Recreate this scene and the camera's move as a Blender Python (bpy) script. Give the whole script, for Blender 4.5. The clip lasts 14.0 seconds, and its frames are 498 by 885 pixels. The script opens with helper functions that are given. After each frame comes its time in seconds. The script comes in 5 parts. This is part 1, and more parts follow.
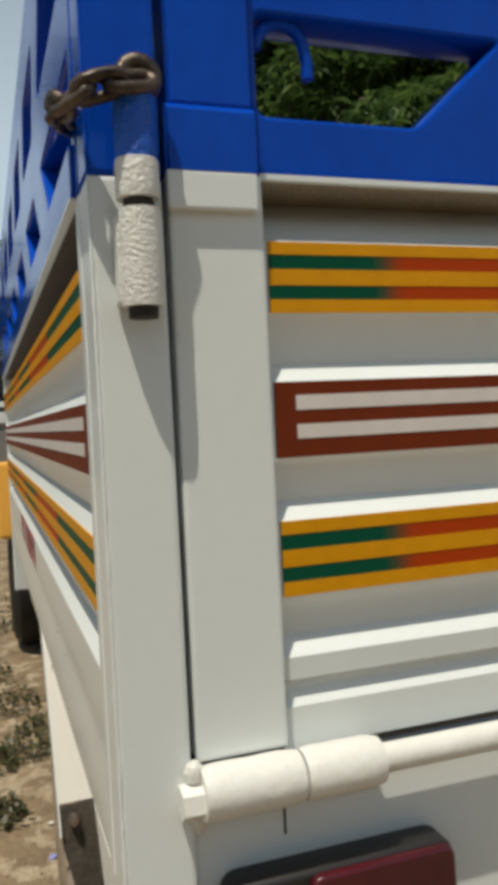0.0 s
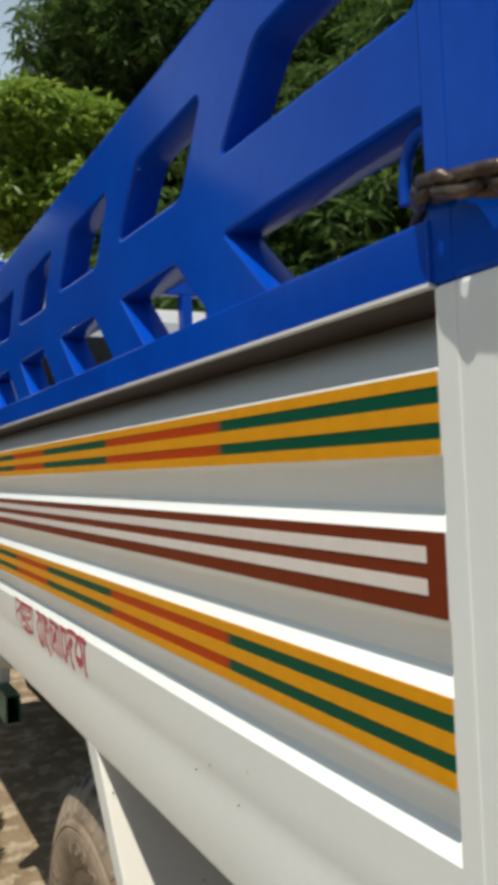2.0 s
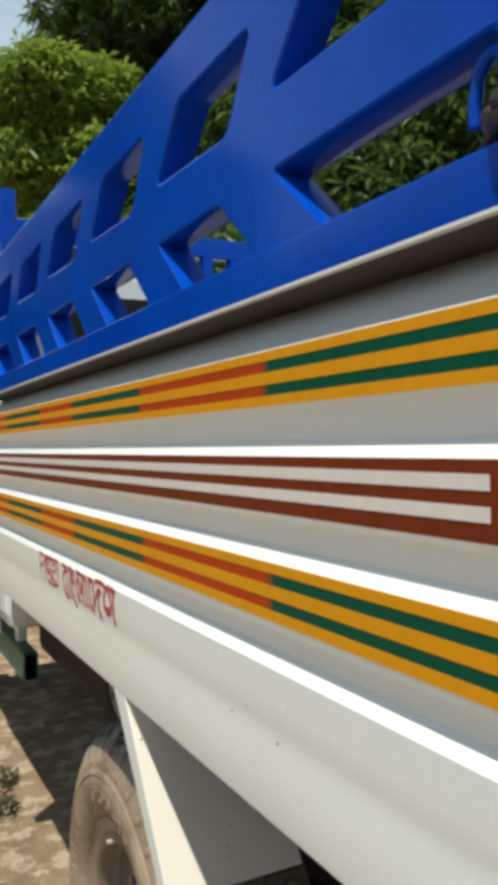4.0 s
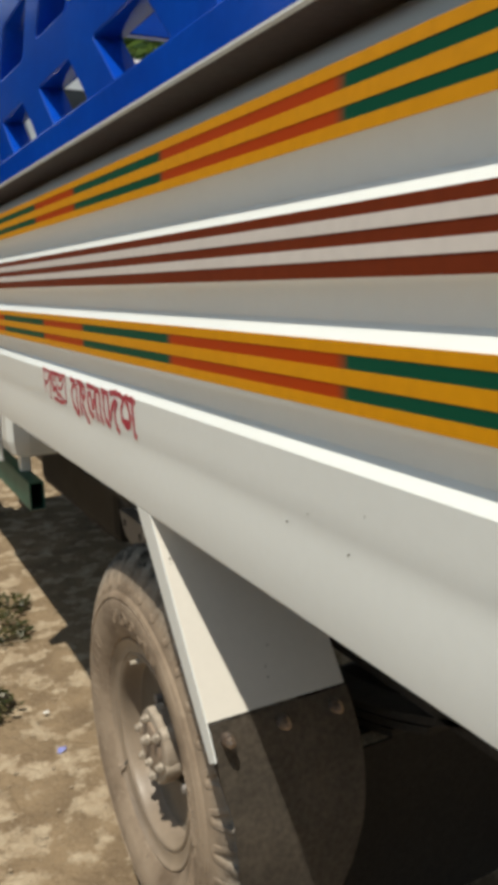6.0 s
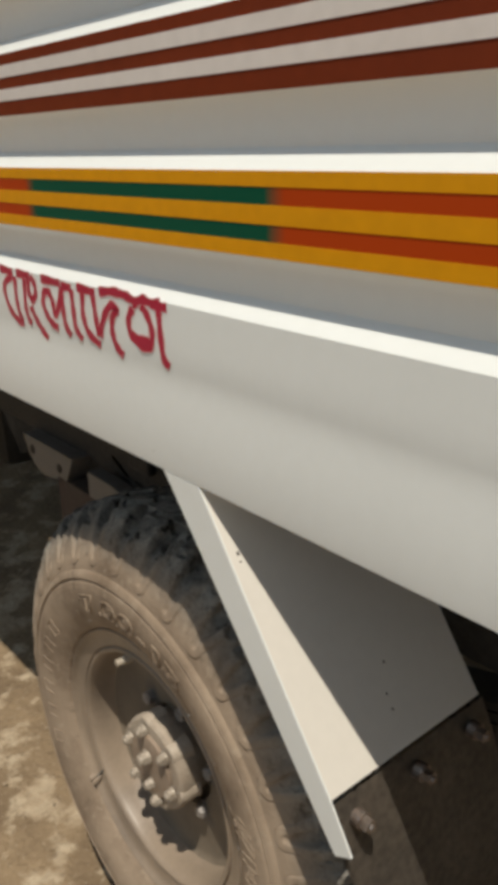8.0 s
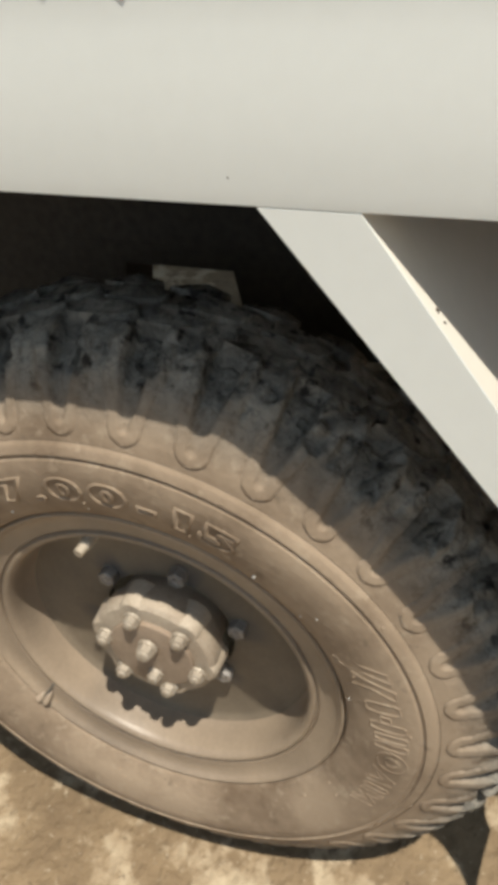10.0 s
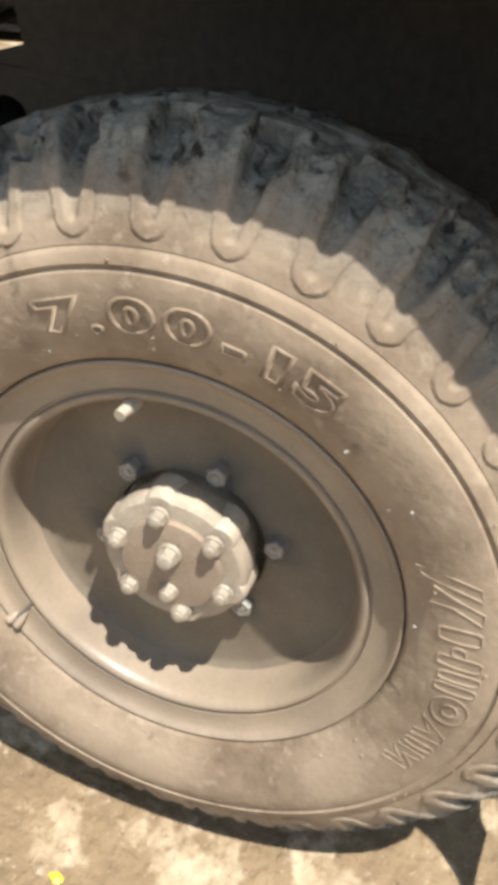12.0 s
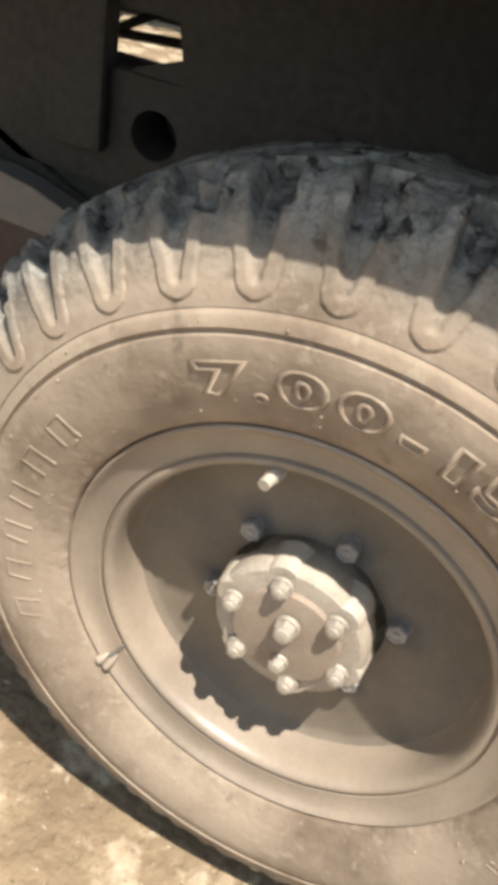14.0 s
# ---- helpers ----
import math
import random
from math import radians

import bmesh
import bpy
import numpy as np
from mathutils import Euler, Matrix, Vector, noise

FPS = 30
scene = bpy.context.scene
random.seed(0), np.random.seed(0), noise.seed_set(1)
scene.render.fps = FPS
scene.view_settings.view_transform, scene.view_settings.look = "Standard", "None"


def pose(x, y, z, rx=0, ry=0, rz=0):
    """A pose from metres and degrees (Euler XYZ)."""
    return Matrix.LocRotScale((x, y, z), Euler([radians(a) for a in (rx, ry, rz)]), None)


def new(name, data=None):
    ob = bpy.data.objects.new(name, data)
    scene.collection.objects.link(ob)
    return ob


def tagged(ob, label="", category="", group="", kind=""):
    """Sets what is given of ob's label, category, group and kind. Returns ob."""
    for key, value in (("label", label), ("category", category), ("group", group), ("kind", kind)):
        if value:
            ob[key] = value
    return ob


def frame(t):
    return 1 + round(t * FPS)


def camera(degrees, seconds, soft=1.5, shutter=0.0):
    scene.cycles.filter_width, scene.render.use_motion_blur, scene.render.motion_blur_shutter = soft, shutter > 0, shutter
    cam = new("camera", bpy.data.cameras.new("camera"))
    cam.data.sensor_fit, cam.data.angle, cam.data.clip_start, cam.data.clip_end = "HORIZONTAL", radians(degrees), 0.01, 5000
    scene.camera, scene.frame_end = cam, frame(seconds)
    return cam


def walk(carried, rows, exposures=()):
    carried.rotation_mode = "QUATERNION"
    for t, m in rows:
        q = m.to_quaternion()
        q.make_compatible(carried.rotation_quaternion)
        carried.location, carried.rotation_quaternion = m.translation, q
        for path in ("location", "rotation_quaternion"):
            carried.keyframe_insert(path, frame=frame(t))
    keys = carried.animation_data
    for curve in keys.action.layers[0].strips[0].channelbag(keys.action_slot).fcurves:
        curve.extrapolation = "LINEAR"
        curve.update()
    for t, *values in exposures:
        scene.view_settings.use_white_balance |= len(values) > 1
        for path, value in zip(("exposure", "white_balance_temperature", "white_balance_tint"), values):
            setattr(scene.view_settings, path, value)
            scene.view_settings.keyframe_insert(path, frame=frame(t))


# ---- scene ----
cam = camera(34.72, 14.0, soft=6.3)

PATH = [
    (0, -0.0809, -0.5776, 1.2419, -18.593, -1.579, 2.811),
    (0.5, -0.1470, -0.4726, 1.2678, -18.446, 1.210, 3.526),
    (1, -0.2330, -0.4047, 1.2736, -22.549, 2.174, 1.922),
    (1.5, -0.3227, -0.3497, 1.2886, -26.621, 2.021, 2.007),
    (2, -0.3538, -0.3337, 1.3095, -27.811, 1.777, 2.359),
    (2.5, -0.3700, -0.3242, 1.3193, -27.817, 2.169, 2.485),
    (3, -0.3775, -0.3191, 1.3074, -27.160, 2.460, 1.836),
    (5.5, -0.3866, -0.2357, 1.2233, -27.401, -8.379, 0.608),
    (6, -0.3706, -0.1467, 1.2034, -27.716, -11.370, 1.509),
    (6.5, -0.3469, -0.0336, 1.1987, -27.898, -14.683, 2.363),
    (7, -0.3343, 0.0521, 1.1696, -27.873, -17.490, 2.248),
    (7.5, -0.3393, 0.1991, 1.1443, -32.463, -19.586, -0.034),
    (8, -0.3815, 0.3467, 1.1707, -40.151, -20.425, 1.206),
    (10.5, -0.3689, 0.8742, 0.9836, -74.284, -37.295, 1.742),
    (11, -0.3969, 0.9203, 0.9231, -73.293, -30.656, -1.719),
    (11.5, -0.4159, 0.9098, 0.8708, -71.402, -31.464, -3.487),
    (12, -0.4120, 0.9210, 0.8615, -71.091, -34.429, -5.534),
    (12.5, -0.3976, 0.9454, 0.8819, -70.395, -35.236, -6.837),
    (13, -0.3789, 0.9691, 0.8971, -68.333, -36.679, -7.217),
    (13.5, -0.3842, 1.0151, 0.8744, -67.095, -35.700, -8.965),
    (14, -0.3790, 1.0284, 0.8776, -65.241, -35.966, -9.630),
]
EXPOSURES = [(0, -0.85, 6970, 7), (0.5, -0.92, 6970, 8), (1.5, -0.71, 6840, 8), (3, -0.34, 6680, 6), (5.5, -0.61, 6960, 8), (7.5, -0.73, 6980, 10), (8, -0.78, 7090, 11), (10.5, 0.05, 6990, 9), (11, 0.33, 6770, 9), (14, 0.53, 6620, 10)]
walk(cam, [(t, pose(x, y, z, 90 + pitch, roll, yaw)) for t, x, y, z, yaw, pitch, roll in PATH], EXPOSURES)

# ---- daylight: high sun from behind the truck, on its near side ----
SUN_DIR = Vector((0.260, 0.268, -1.0)).normalized()
sun_data = bpy.data.lights.new("sun", "SUN")
sun_data.energy, sun_data.angle, sun_data.color = 6.8, radians(0.6), (1.0, 0.955, 0.87)
sun = new("sun", sun_data)
sun.matrix_world = Matrix.Translation((-2, -2, 8)) @ SUN_DIR.to_track_quat("-Z", "Y").to_matrix().to_4x4()
world = bpy.data.worlds.new("sky")
scene.world = world
world.use_nodes = True
wn = world.node_tree.nodes
sky = wn.new("ShaderNodeTexSky")
sky.sky_type, sky.sun_disc = "NISHITA", False
sky.sun_elevation, sky.sun_rotation = math.asin(-SUN_DIR.z), math.atan2(-SUN_DIR.x, -SUN_DIR.y)
sky.dust_density = 1.0
wn["Background"].inputs["Strength"].default_value = 0.056
# thin bright cloud over the whole sky
wco = wn.new("ShaderNodeTexCoord")
cloud = wn.new("ShaderNodeTexNoise")
cloud.inputs["Scale"].default_value, cloud.inputs["Detail"].default_value = 2.6, 7
cloud_range = wn.new("ShaderNodeMapRange")
cloud_range.inputs["From Min"].default_value, cloud_range.inputs["From Max"].default_value = 0.45, 0.66
cloud_range.inputs["To Max"].default_value = 0.6
cloud_mix = wn.new("ShaderNodeMix")
cloud_mix.data_type = "RGBA"
cloud_mix.inputs["B"].default_value = (20.0, 25.0, 30.0, 1)
wl = world.node_tree.links.new
wl(wco.outputs["Generated"], cloud.inputs["Vector"])
wl(cloud.outputs["Fac"], cloud_range.inputs["Value"])
wsep = wn.new("ShaderNodeSeparateXYZ")
wl(wco.outputs["Generated"], wsep.inputs[0])
haze = wn.new("ShaderNodeMapRange")
haze.inputs["From Min"].default_value, haze.inputs["From Max"].default_value = 0.30, 0.82
haze.inputs["To Min"].default_value, haze.inputs["To Max"].default_value = 0.76, 0.0
wl(wsep.outputs["Z"], haze.inputs["Value"])
cover = wn.new("ShaderNodeMath")
cover.operation = "MAXIMUM"
wl(haze.outputs["Result"], cover.inputs[0])
wl(cloud_range.outputs["Result"], cover.inputs[1])
wl(cover.outputs[0], cloud_mix.inputs["Factor"])
wl(sky.outputs["Color"], cloud_mix.inputs["A"])
wl(cloud_mix.outputs["Result"], wn["Background"].inputs["Color"])


# ---- materials ----
def surface(name, base, second, scale, rough, metal=0.0, amount=0.5, bump=0.0, bump_scale=60.0, fine=None, fine_amount=0.25, rough_var=0.1, coat=0.0, spec=0.5):
    """Two-scale varied surface: base and second mixed by large stains, a fine grain over it, bump of its own."""
    m = bpy.data.materials.new(name)
    m.use_nodes = True
    n, k = m.node_tree.nodes, m.node_tree.links.new
    b = n["Principled BSDF"]
    co = n.new("ShaderNodeTexCoord")
    big = n.new("ShaderNodeTexNoise")
    big.inputs["Scale"].default_value, big.inputs["Detail"].default_value, big.inputs["Roughness"].default_value = scale, 6, 0.6
    k(co.outputs["Object"], big.inputs["Vector"])
    ramp = n.new("ShaderNodeMapRange")
    ramp.inputs["From Min"].default_value, ramp.inputs["From Max"].default_value = 0.5 - 0.22, 0.5 + 0.22
    ramp.inputs["To Max"].default_value = amount
    k(big.outputs["Fac"], ramp.inputs["Value"])
    mix = n.new("ShaderNodeMix")
    mix.data_type = "RGBA"
    mix.inputs["A"].default_value, mix.inputs["B"].default_value = (*base, 1), (*second, 1)
    k(ramp.outputs["Result"], mix.inputs["Factor"])
    grain = n.new("ShaderNodeTexNoise")
    grain.inputs["Scale"].default_value, grain.inputs["Detail"].default_value = fine or scale * 14, 4
    k(co.outputs["Object"], grain.inputs["Vector"])
    g = n.new("ShaderNodeMapRange")
    g.inputs["From Min"].default_value, g.inputs["From Max"].default_value = 0.25, 0.75
    g.inputs["To Min"].default_value, g.inputs["To Max"].default_value = 1 - fine_amount, 1 + fine_amount
    k(grain.outputs["Fac"], g.inputs["Value"])
    mul = n.new("ShaderNodeVectorMath")
    mul.operation = "SCALE"
    k(mix.outputs["Result"], mul.inputs[0])
    k(g.outputs["Result"], mul.inputs["Scale"])
    k(mul.outputs["Vector"], b.inputs["Base Color"])
    r = n.new("ShaderNodeMapRange")
    r.inputs["To Min"].default_value, r.inputs["To Max"].default_value = max(0.02, rough - rough_var), min(1, rough + rough_var)
    k(big.outputs["Fac"], r.inputs["Value"])
    k(r.outputs["Result"], b.inputs["Roughness"])
    b.inputs["Metallic"].default_value = metal
    b.inputs["Coat Weight"].default_value = coat
    b.inputs["Specular IOR Level"].default_value = spec
    if bump:
        bn = n.new("ShaderNodeTexNoise")
        bn.inputs["Scale"].default_value, bn.inputs["Detail"].default_value = bump_scale, 5
        k(co.outputs["Object"], bn.inputs["Vector"])
        bp = n.new("ShaderNodeBump")
        bp.inputs["Strength"].default_value, bp.inputs["Distance"].default_value = 1.0, bump
        k(bn.outputs["Fac"], bp.inputs["Height"])
        k(bp.outputs["Normal"], b.inputs["Normal"])
    return m


M = {}
M["white"] = surface("white_paint", (0.742, 0.775, 0.768), (0.685, 0.715, 0.705), 2.2, 0.24, spec=0.42, amount=0.6, bump=0.0004, bump_scale=7, fine=70, fine_amount=0.012, rough_var=0.06)
M["weld"] = surface("brushed_white_paint", (0.75, 0.74, 0.70), (0.60, 0.57, 0.50), 38.0, 0.34, amount=0.5, bump=0.0020, bump_scale=330, fine_amount=0.06)
M["tube_paint"] = surface("brushed_tube_paint", (0.77, 0.765, 0.73), (0.62, 0.59, 0.53), 14.0, 0.34, amount=0.5, bump=0.0009, bump_scale=90, fine_amount=0.05)
M["dusty_white"] = surface("dusty_white_paint", (0.70, 0.675, 0.625), (0.62, 0.60, 0.55), 3.0, 0.45, spec=0.3, amount=0.7, bump=0.0002, bump_scale=16, fine=90, fine_amount=0.02)
M["blue"] = surface("blue_paint", (0.0008, 0.069, 0.49), (0.0008, 0.036, 0.33), 4.0, 0.13, spec=0.13, rough_var=0.05, amount=0.7, bump=0.00012, bump_scale=14, fine_amount=0.06)
M["blueweld"] = surface("blue_weld_paint", (0.003, 0.10, 0.56), (0.003, 0.07, 0.44), 30.0, 0.25, bump=0.0035, bump_scale=230, fine_amount=0.08)
M["yellow"] = surface("yellow_paint", (0.66, 0.29, 0.004), (0.60, 0.25, 0.004), 5.0, 0.5, spec=0.2, bump=0.0003, bump_scale=60, fine_amount=0.06)
M["brown"] = surface("brown_paint", (0.165, 0.028, 0.008), (0.125, 0.021, 0.007), 5.0, 0.5, spec=0.12, bump=0.0003, bump_scale=60, fine_amount=0.08)
M["pale"] = surface("pale_stripe_paint", (0.70, 0.65, 0.615), (0.64, 0.585, 0.545), 5.0, 0.4, fine_amount=0.05)
M["crimson"] = surface("crimson_paint", (0.42, 0.006, 0.045), (0.32, 0.005, 0.03), 30.0, 0.4, fine_amount=0.15)
M["pinkedge"] = surface("pink_overspray", (0.72, 0.42, 0.42), (0.66, 0.45, 0.43), 30.0, 0.5, fine_amount=0.05)
M["flap"] = surface("black_rubber_sheet", (0.105, 0.093, 0.080), (0.20, 0.17, 0.138), 9.0, 0.5, amount=0.8, bump=0.001, bump_scale=120, fine_amount=0.3, spec=0.35)
M["black_rubber"] = surface("black_rubber", (0.016, 0.015, 0.014), (0.028, 0.025, 0.022), 9.0, 0.6, amount=0.8, bump=0.0008, bump_scale=120, fine_amount=0.3, spec=0.25)
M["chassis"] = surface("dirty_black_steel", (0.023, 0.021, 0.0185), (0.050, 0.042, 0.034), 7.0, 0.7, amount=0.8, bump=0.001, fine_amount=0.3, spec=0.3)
M["greenrail"] = surface("green_paint", (0.01, 0.10, 0.07), (0.02, 0.07, 0.05), 9.0, 0.45, fine_amount=0.2)
M["orange"] = surface("orange_paint", (0.86, 0.44, 0.08), (0.80, 0.36, 0.05), 6.0, 0.35, fine_amount=0.05)
M["rim"] = surface("dusty_rim_paint", (0.325, 0.258, 0.194), (0.165, 0.133, 0.105), 7.0, 0.42, amount=0.9, bump=0.0003, bump_scale=70, fine=220, fine_amount=0.08, spec=0.5)
M["hub"] = surface("dusty_cast_hub", (0.40, 0.345, 0.28), (0.27, 0.215, 0.165), 22.0, 0.58, amount=0.9, bump=0.0006, bump_scale=120, fine_amount=0.15, spec=0.3)
M["nut"] = surface("dusty_nut_steel", (0.45, 0.405, 0.345), (0.30, 0.255, 0.205), 60.0, 0.45, metal=0.25, amount=0.9, bump=0.0006, bump_scale=300)
M["coverplate"] = surface("dusty_brown_cover", (0.30, 0.235, 0.18), (0.22, 0.168, 0.128), 26.0, 0.6, amount=0.9, bump=0.0004, bump_scale=120, fine_amount=0.12, spec=0.3)
M["oily"] = surface("oily_grey_steel", (0.11, 0.105, 0.10), (0.16, 0.14, 0.12), 40.0, 0.5, amount=0.8, fine_amount=0.2)
M["wheelnut"] = surface("oily_grey_nut", (0.36, 0.345, 0.33), (0.20, 0.185, 0.175), 60.0, 0.4, metal=0.4, amount=0.9, bump=0.0004, bump_scale=300)
M["bolt"] = surface("worn_bolt_steel", (0.36, 0.34, 0.32), (0.24, 0.15, 0.10), 70.0, 0.35, metal=0.8, amount=0.9, bump=0.0004, bump_scale=400)
M["rust"] = surface("rusty_chain_steel", (0.016, 0.011, 0.009), (0.15, 0.108, 0.077), 36.0, 0.36, metal=0.45, amount=0.9, bump=0.0012, bump_scale=260, fine_amount=0.3)
M["lamp_housing"] = surface("grey_lamp_housing", (0.012, 0.011, 0.011), (0.022, 0.019, 0.018), 12.0, 0.45, fine_amount=0.15)
M["red_lens"] = surface("red_lens", (0.085, 0.003, 0.010), (0.028, 0.002, 0.004), 7.0, 0.3, coat=0.15, amount=0.9)
M["dark_glass"] = surface("dark_cab_glass", (0.012, 0.014, 0.016), (0.02, 0.022, 0.024), 3.0, 0.08)
M["bark"] = surface("bark", (0.12, 0.085, 0.06), (0.07, 0.05, 0.035), 9.0, 0.9, bump=0.01, bump_scale=25)
M["shoe"] = surface("packing_grey", (0.22, 0.21, 0.2), (0.14, 0.13, 0.12), 9.0, 0.7)
# rust-red primer of the spring hanger; also the painted shade under the side rail
M["rust_red_and_rail_shade"] = surface("rust_red_primer_and_rail_shade", (0.050, 0.026, 0.020), (0.075, 0.060, 0.047), 9.0, 0.8, amount=0.9, bump=0.001, fine_amount=0.2)
M["litter_white"] = surface("litter_white", (0.72, 0.72, 0.70), (0.6, 0.6, 0.58), 40.0, 0.6)
M["litter_blue"] = surface("litter_blue", (0.12, 0.15, 0.5), (0.4, 0.42, 0.6), 40.0, 0.5)
M["litter_yellow"] = surface("litter_yellow", (0.7, 0.55, 0.05), (0.5, 0.4, 0.05), 40.0, 0.5)
M["valve"] = surface("dusty_cream_valve", (0.40, 0.35, 0.28), (0.26, 0.22, 0.17), 60.0, 0.6)
M["stone"] = surface("stone", (0.34, 0.27, 0.19), (0.24, 0.19, 0.13), 20.0, 0.9, bump=0.003, bump_scale=60)


def colour_bands(name, start, stops, soft, axis):
    """Paint that changes between green and red along one axis, sprayed soft at the changes."""
    m = bpy.data.materials.new(name)
    m.use_nodes = True
    n, k = m.node_tree.nodes, m.node_tree.links.new
    b = n["Principled BSDF"]
    geo = n.new("ShaderNodeNewGeometry")
    sep = n.new("ShaderNodeSeparateXYZ")
    k(geo.outputs["Position"], sep.inputs[0])
    wob = n.new("ShaderNodeTexNoise")
    wob.inputs["Scale"].default_value = 22
    k(geo.outputs["Position"], wob.inputs["Vector"])
    add = n.new("ShaderNodeMath")
    add.operation = "MULTIPLY_ADD"
    add.inputs[1].default_value = 0.012
    k(wob.outputs["Fac"], add.inputs[0])
    k(sep.outputs[axis], add.inputs[2])
    rng = n.new("ShaderNodeMapRange")
    rng.inputs["From Max"].default_value = 2.4
    k(add.outputs[0], rng.inputs["Value"])
    ramp = n.new("ShaderNodeValToRGB")
    green, red = (0.0005, 0.068, 0.036, 1), (0.40, 0.045, 0.004, 1)
    cols = {"g": green, "r": red}
    el = ramp.color_ramp.elements
    now = start
    el[0].position, el[0].color = 0, cols[now]
    el[1].position, el[1].color = 1, cols[now]
    for s in stops:
        a = el.new((s - soft) / 2.4)
        a.color = cols[now]
        now = "r" if now == "g" else "g"
        a = el.new((s + soft) / 2.4)
        a.color = cols[now]
    el[len(el) - 1].color = cols[now]
    k(rng.outputs["Result"], ramp.inputs["Fac"])
    k(ramp.outputs["Color"], b.inputs["Base Color"])
    b.inputs["Roughness"].default_value = 0.5
    b.inputs["Specular IOR Level"].default_value = 0.12
    return m


M["bands"] = colour_bands("green_and_red_bands", "g", (0.402, 0.778, 1.155, 1.42, 1.80, 2.10), 0.008, "Y")
M["bands_tail"] = colour_bands("green_and_red_bands_rear", "g", (0.252, 0.62, 1.0, 1.38), 0.012, "X")


def tyre_material():
    """Dusty side wall; the running tread is bare black rubber with caked mud, and its dark edge also paints shoulder
    shade.
    """
    m = bpy.data.materials.new("dusty_tyre_rubber")
    m.use_nodes = True
    n, k = m.node_tree.nodes, m.node_tree.links.new
    b = n["Principled BSDF"]
    geo = n.new("ShaderNodeNewGeometry")
    sep = n.new("ShaderNodeSeparateXYZ")
    k(geo.outputs["Position"], sep.inputs[0])

    def noisy(scale, detail, lo, hi):
        t = n.new("ShaderNodeTexNoise")
        t.inputs["Scale"].default_value, t.inputs["Detail"].default_value, t.inputs["Roughness"].default_value = scale, detail, 0.62
        k(geo.outputs["Position"], t.inputs["Vector"])
        r = n.new("ShaderNodeMapRange")
        r.inputs["From Min"].default_value, r.inputs["From Max"].default_value = lo, hi
        k(t.outputs["Fac"], r.inputs["Value"])
        return r.outputs["Result"]

    def blend(a, c, f):
        x = n.new("ShaderNodeMix")
        x.data_type = "RGBA"
        for sock, v in (("A", a), ("B", c)):
            if isinstance(v, tuple):
                x.inputs[sock].default_value = (*v, 1)
            else:
                k(v, x.inputs[sock])
        k(f, x.inputs["Factor"])
        return x.outputs["Result"]

    dust = blend((0.325, 0.255, 0.190), (0.160, 0.117, 0.083), noisy(9, 8, 0.40, 0.68))
    dust = blend(dust, (0.36, 0.295, 0.225), noisy(70, 5, 0.56, 0.74))
    dust = blend(dust, (0.10, 0.078, 0.058), noisy(38, 6, 0.62, 0.78))
    tread = blend((0.128, 0.122, 0.109), (0.250, 0.236, 0.208), noisy(34, 7, 0.40, 0.60))
    tread = blend(tread, (0.034, 0.031, 0.028), noisy(60, 6, 0.56, 0.66))
    crack = n.new("ShaderNodeTexVoronoi")
    crack.feature = "DISTANCE_TO_EDGE"
    crack.inputs["Scale"].default_value = 55
    bend = n.new("ShaderNodeTexNoise")
    bend.inputs["Scale"].default_value, bend.inputs["Detail"].default_value = 26, 5
    k(geo.outputs["Position"], bend.inputs["Vector"])
    shift = n.new("ShaderNodeVectorMath")
    shift.operation = "MULTIPLY_ADD"
    shift.inputs[1].default_value = (0.06, 0.06, 0.06)
    k(bend.outputs["Color"], shift.inputs[0])
    k(geo.outputs["Position"], shift.inputs[2])
    k(shift.outputs["Vector"], crack.inputs["Vector"])
    line = n.new("ShaderNodeMapRange")
    line.inputs["From Min"].default_value, line.inputs["From Max"].default_value = 0.05, 0.0
    line.inputs["To Max"].default_value = 0.38
    k(crack.outputs["Distance"], line.inputs["Value"])
    tread = blend(tread, (0.02, 0.019, 0.018), line.outputs["Result"])
    # dust wears off here; range also set to darken the shaded shoulder
    edge = n.new("ShaderNodeMapRange")
    edge.inputs["From Min"].default_value, edge.inputs["From Max"].default_value = 0.041, 0.069
    k(sep.outputs["X"], edge.inputs["Value"])
    # bare rubber, and the shade painted with it, begins only outside the moulded ring of the side wall
    off = n.new("ShaderNodeVectorMath")
    off.operation = "MULTIPLY_ADD"
    off.inputs[1].default_value, off.inputs[2].default_value = (0, 1, 1), (0, -1.106, -0.375)
    k(geo.outputs["Position"], off.inputs[0])
    far_out = n.new("ShaderNodeVectorMath")
    far_out.operation = "LENGTH"
    k(off.outputs["Vector"], far_out.inputs[0])
    outer = n.new("ShaderNodeMapRange")
    outer.inputs["From Min"].default_value, outer.inputs["From Max"].default_value = 0.300, 0.318
    k(far_out.outputs["Value"], outer.inputs["Value"])
    bare = n.new("ShaderNodeMath")
    bare.operation = "MULTIPLY"
    k(edge.outputs["Result"], bare.inputs[0])
    k(outer.outputs["Result"], bare.inputs[1])
    k(blend(dust, tread, bare.outputs[0]), b.inputs["Base Color"])
    b.inputs["Roughness"].default_value = 0.85
    b.inputs["Specular IOR Level"].default_value = 0.2
    rough = n.new("ShaderNodeTexNoise")
    rough.inputs["Scale"].default_value, rough.inputs["Detail"].default_value = 170, 6
    k(geo.outputs["Position"], rough.inputs["Vector"])
    b1 = n.new("ShaderNodeBump")
    b1.inputs["Distance"].default_value = 0.0007
    k(rough.outputs["Fac"], b1.inputs["Height"])
    cake = n.new("ShaderNodeTexNoise")
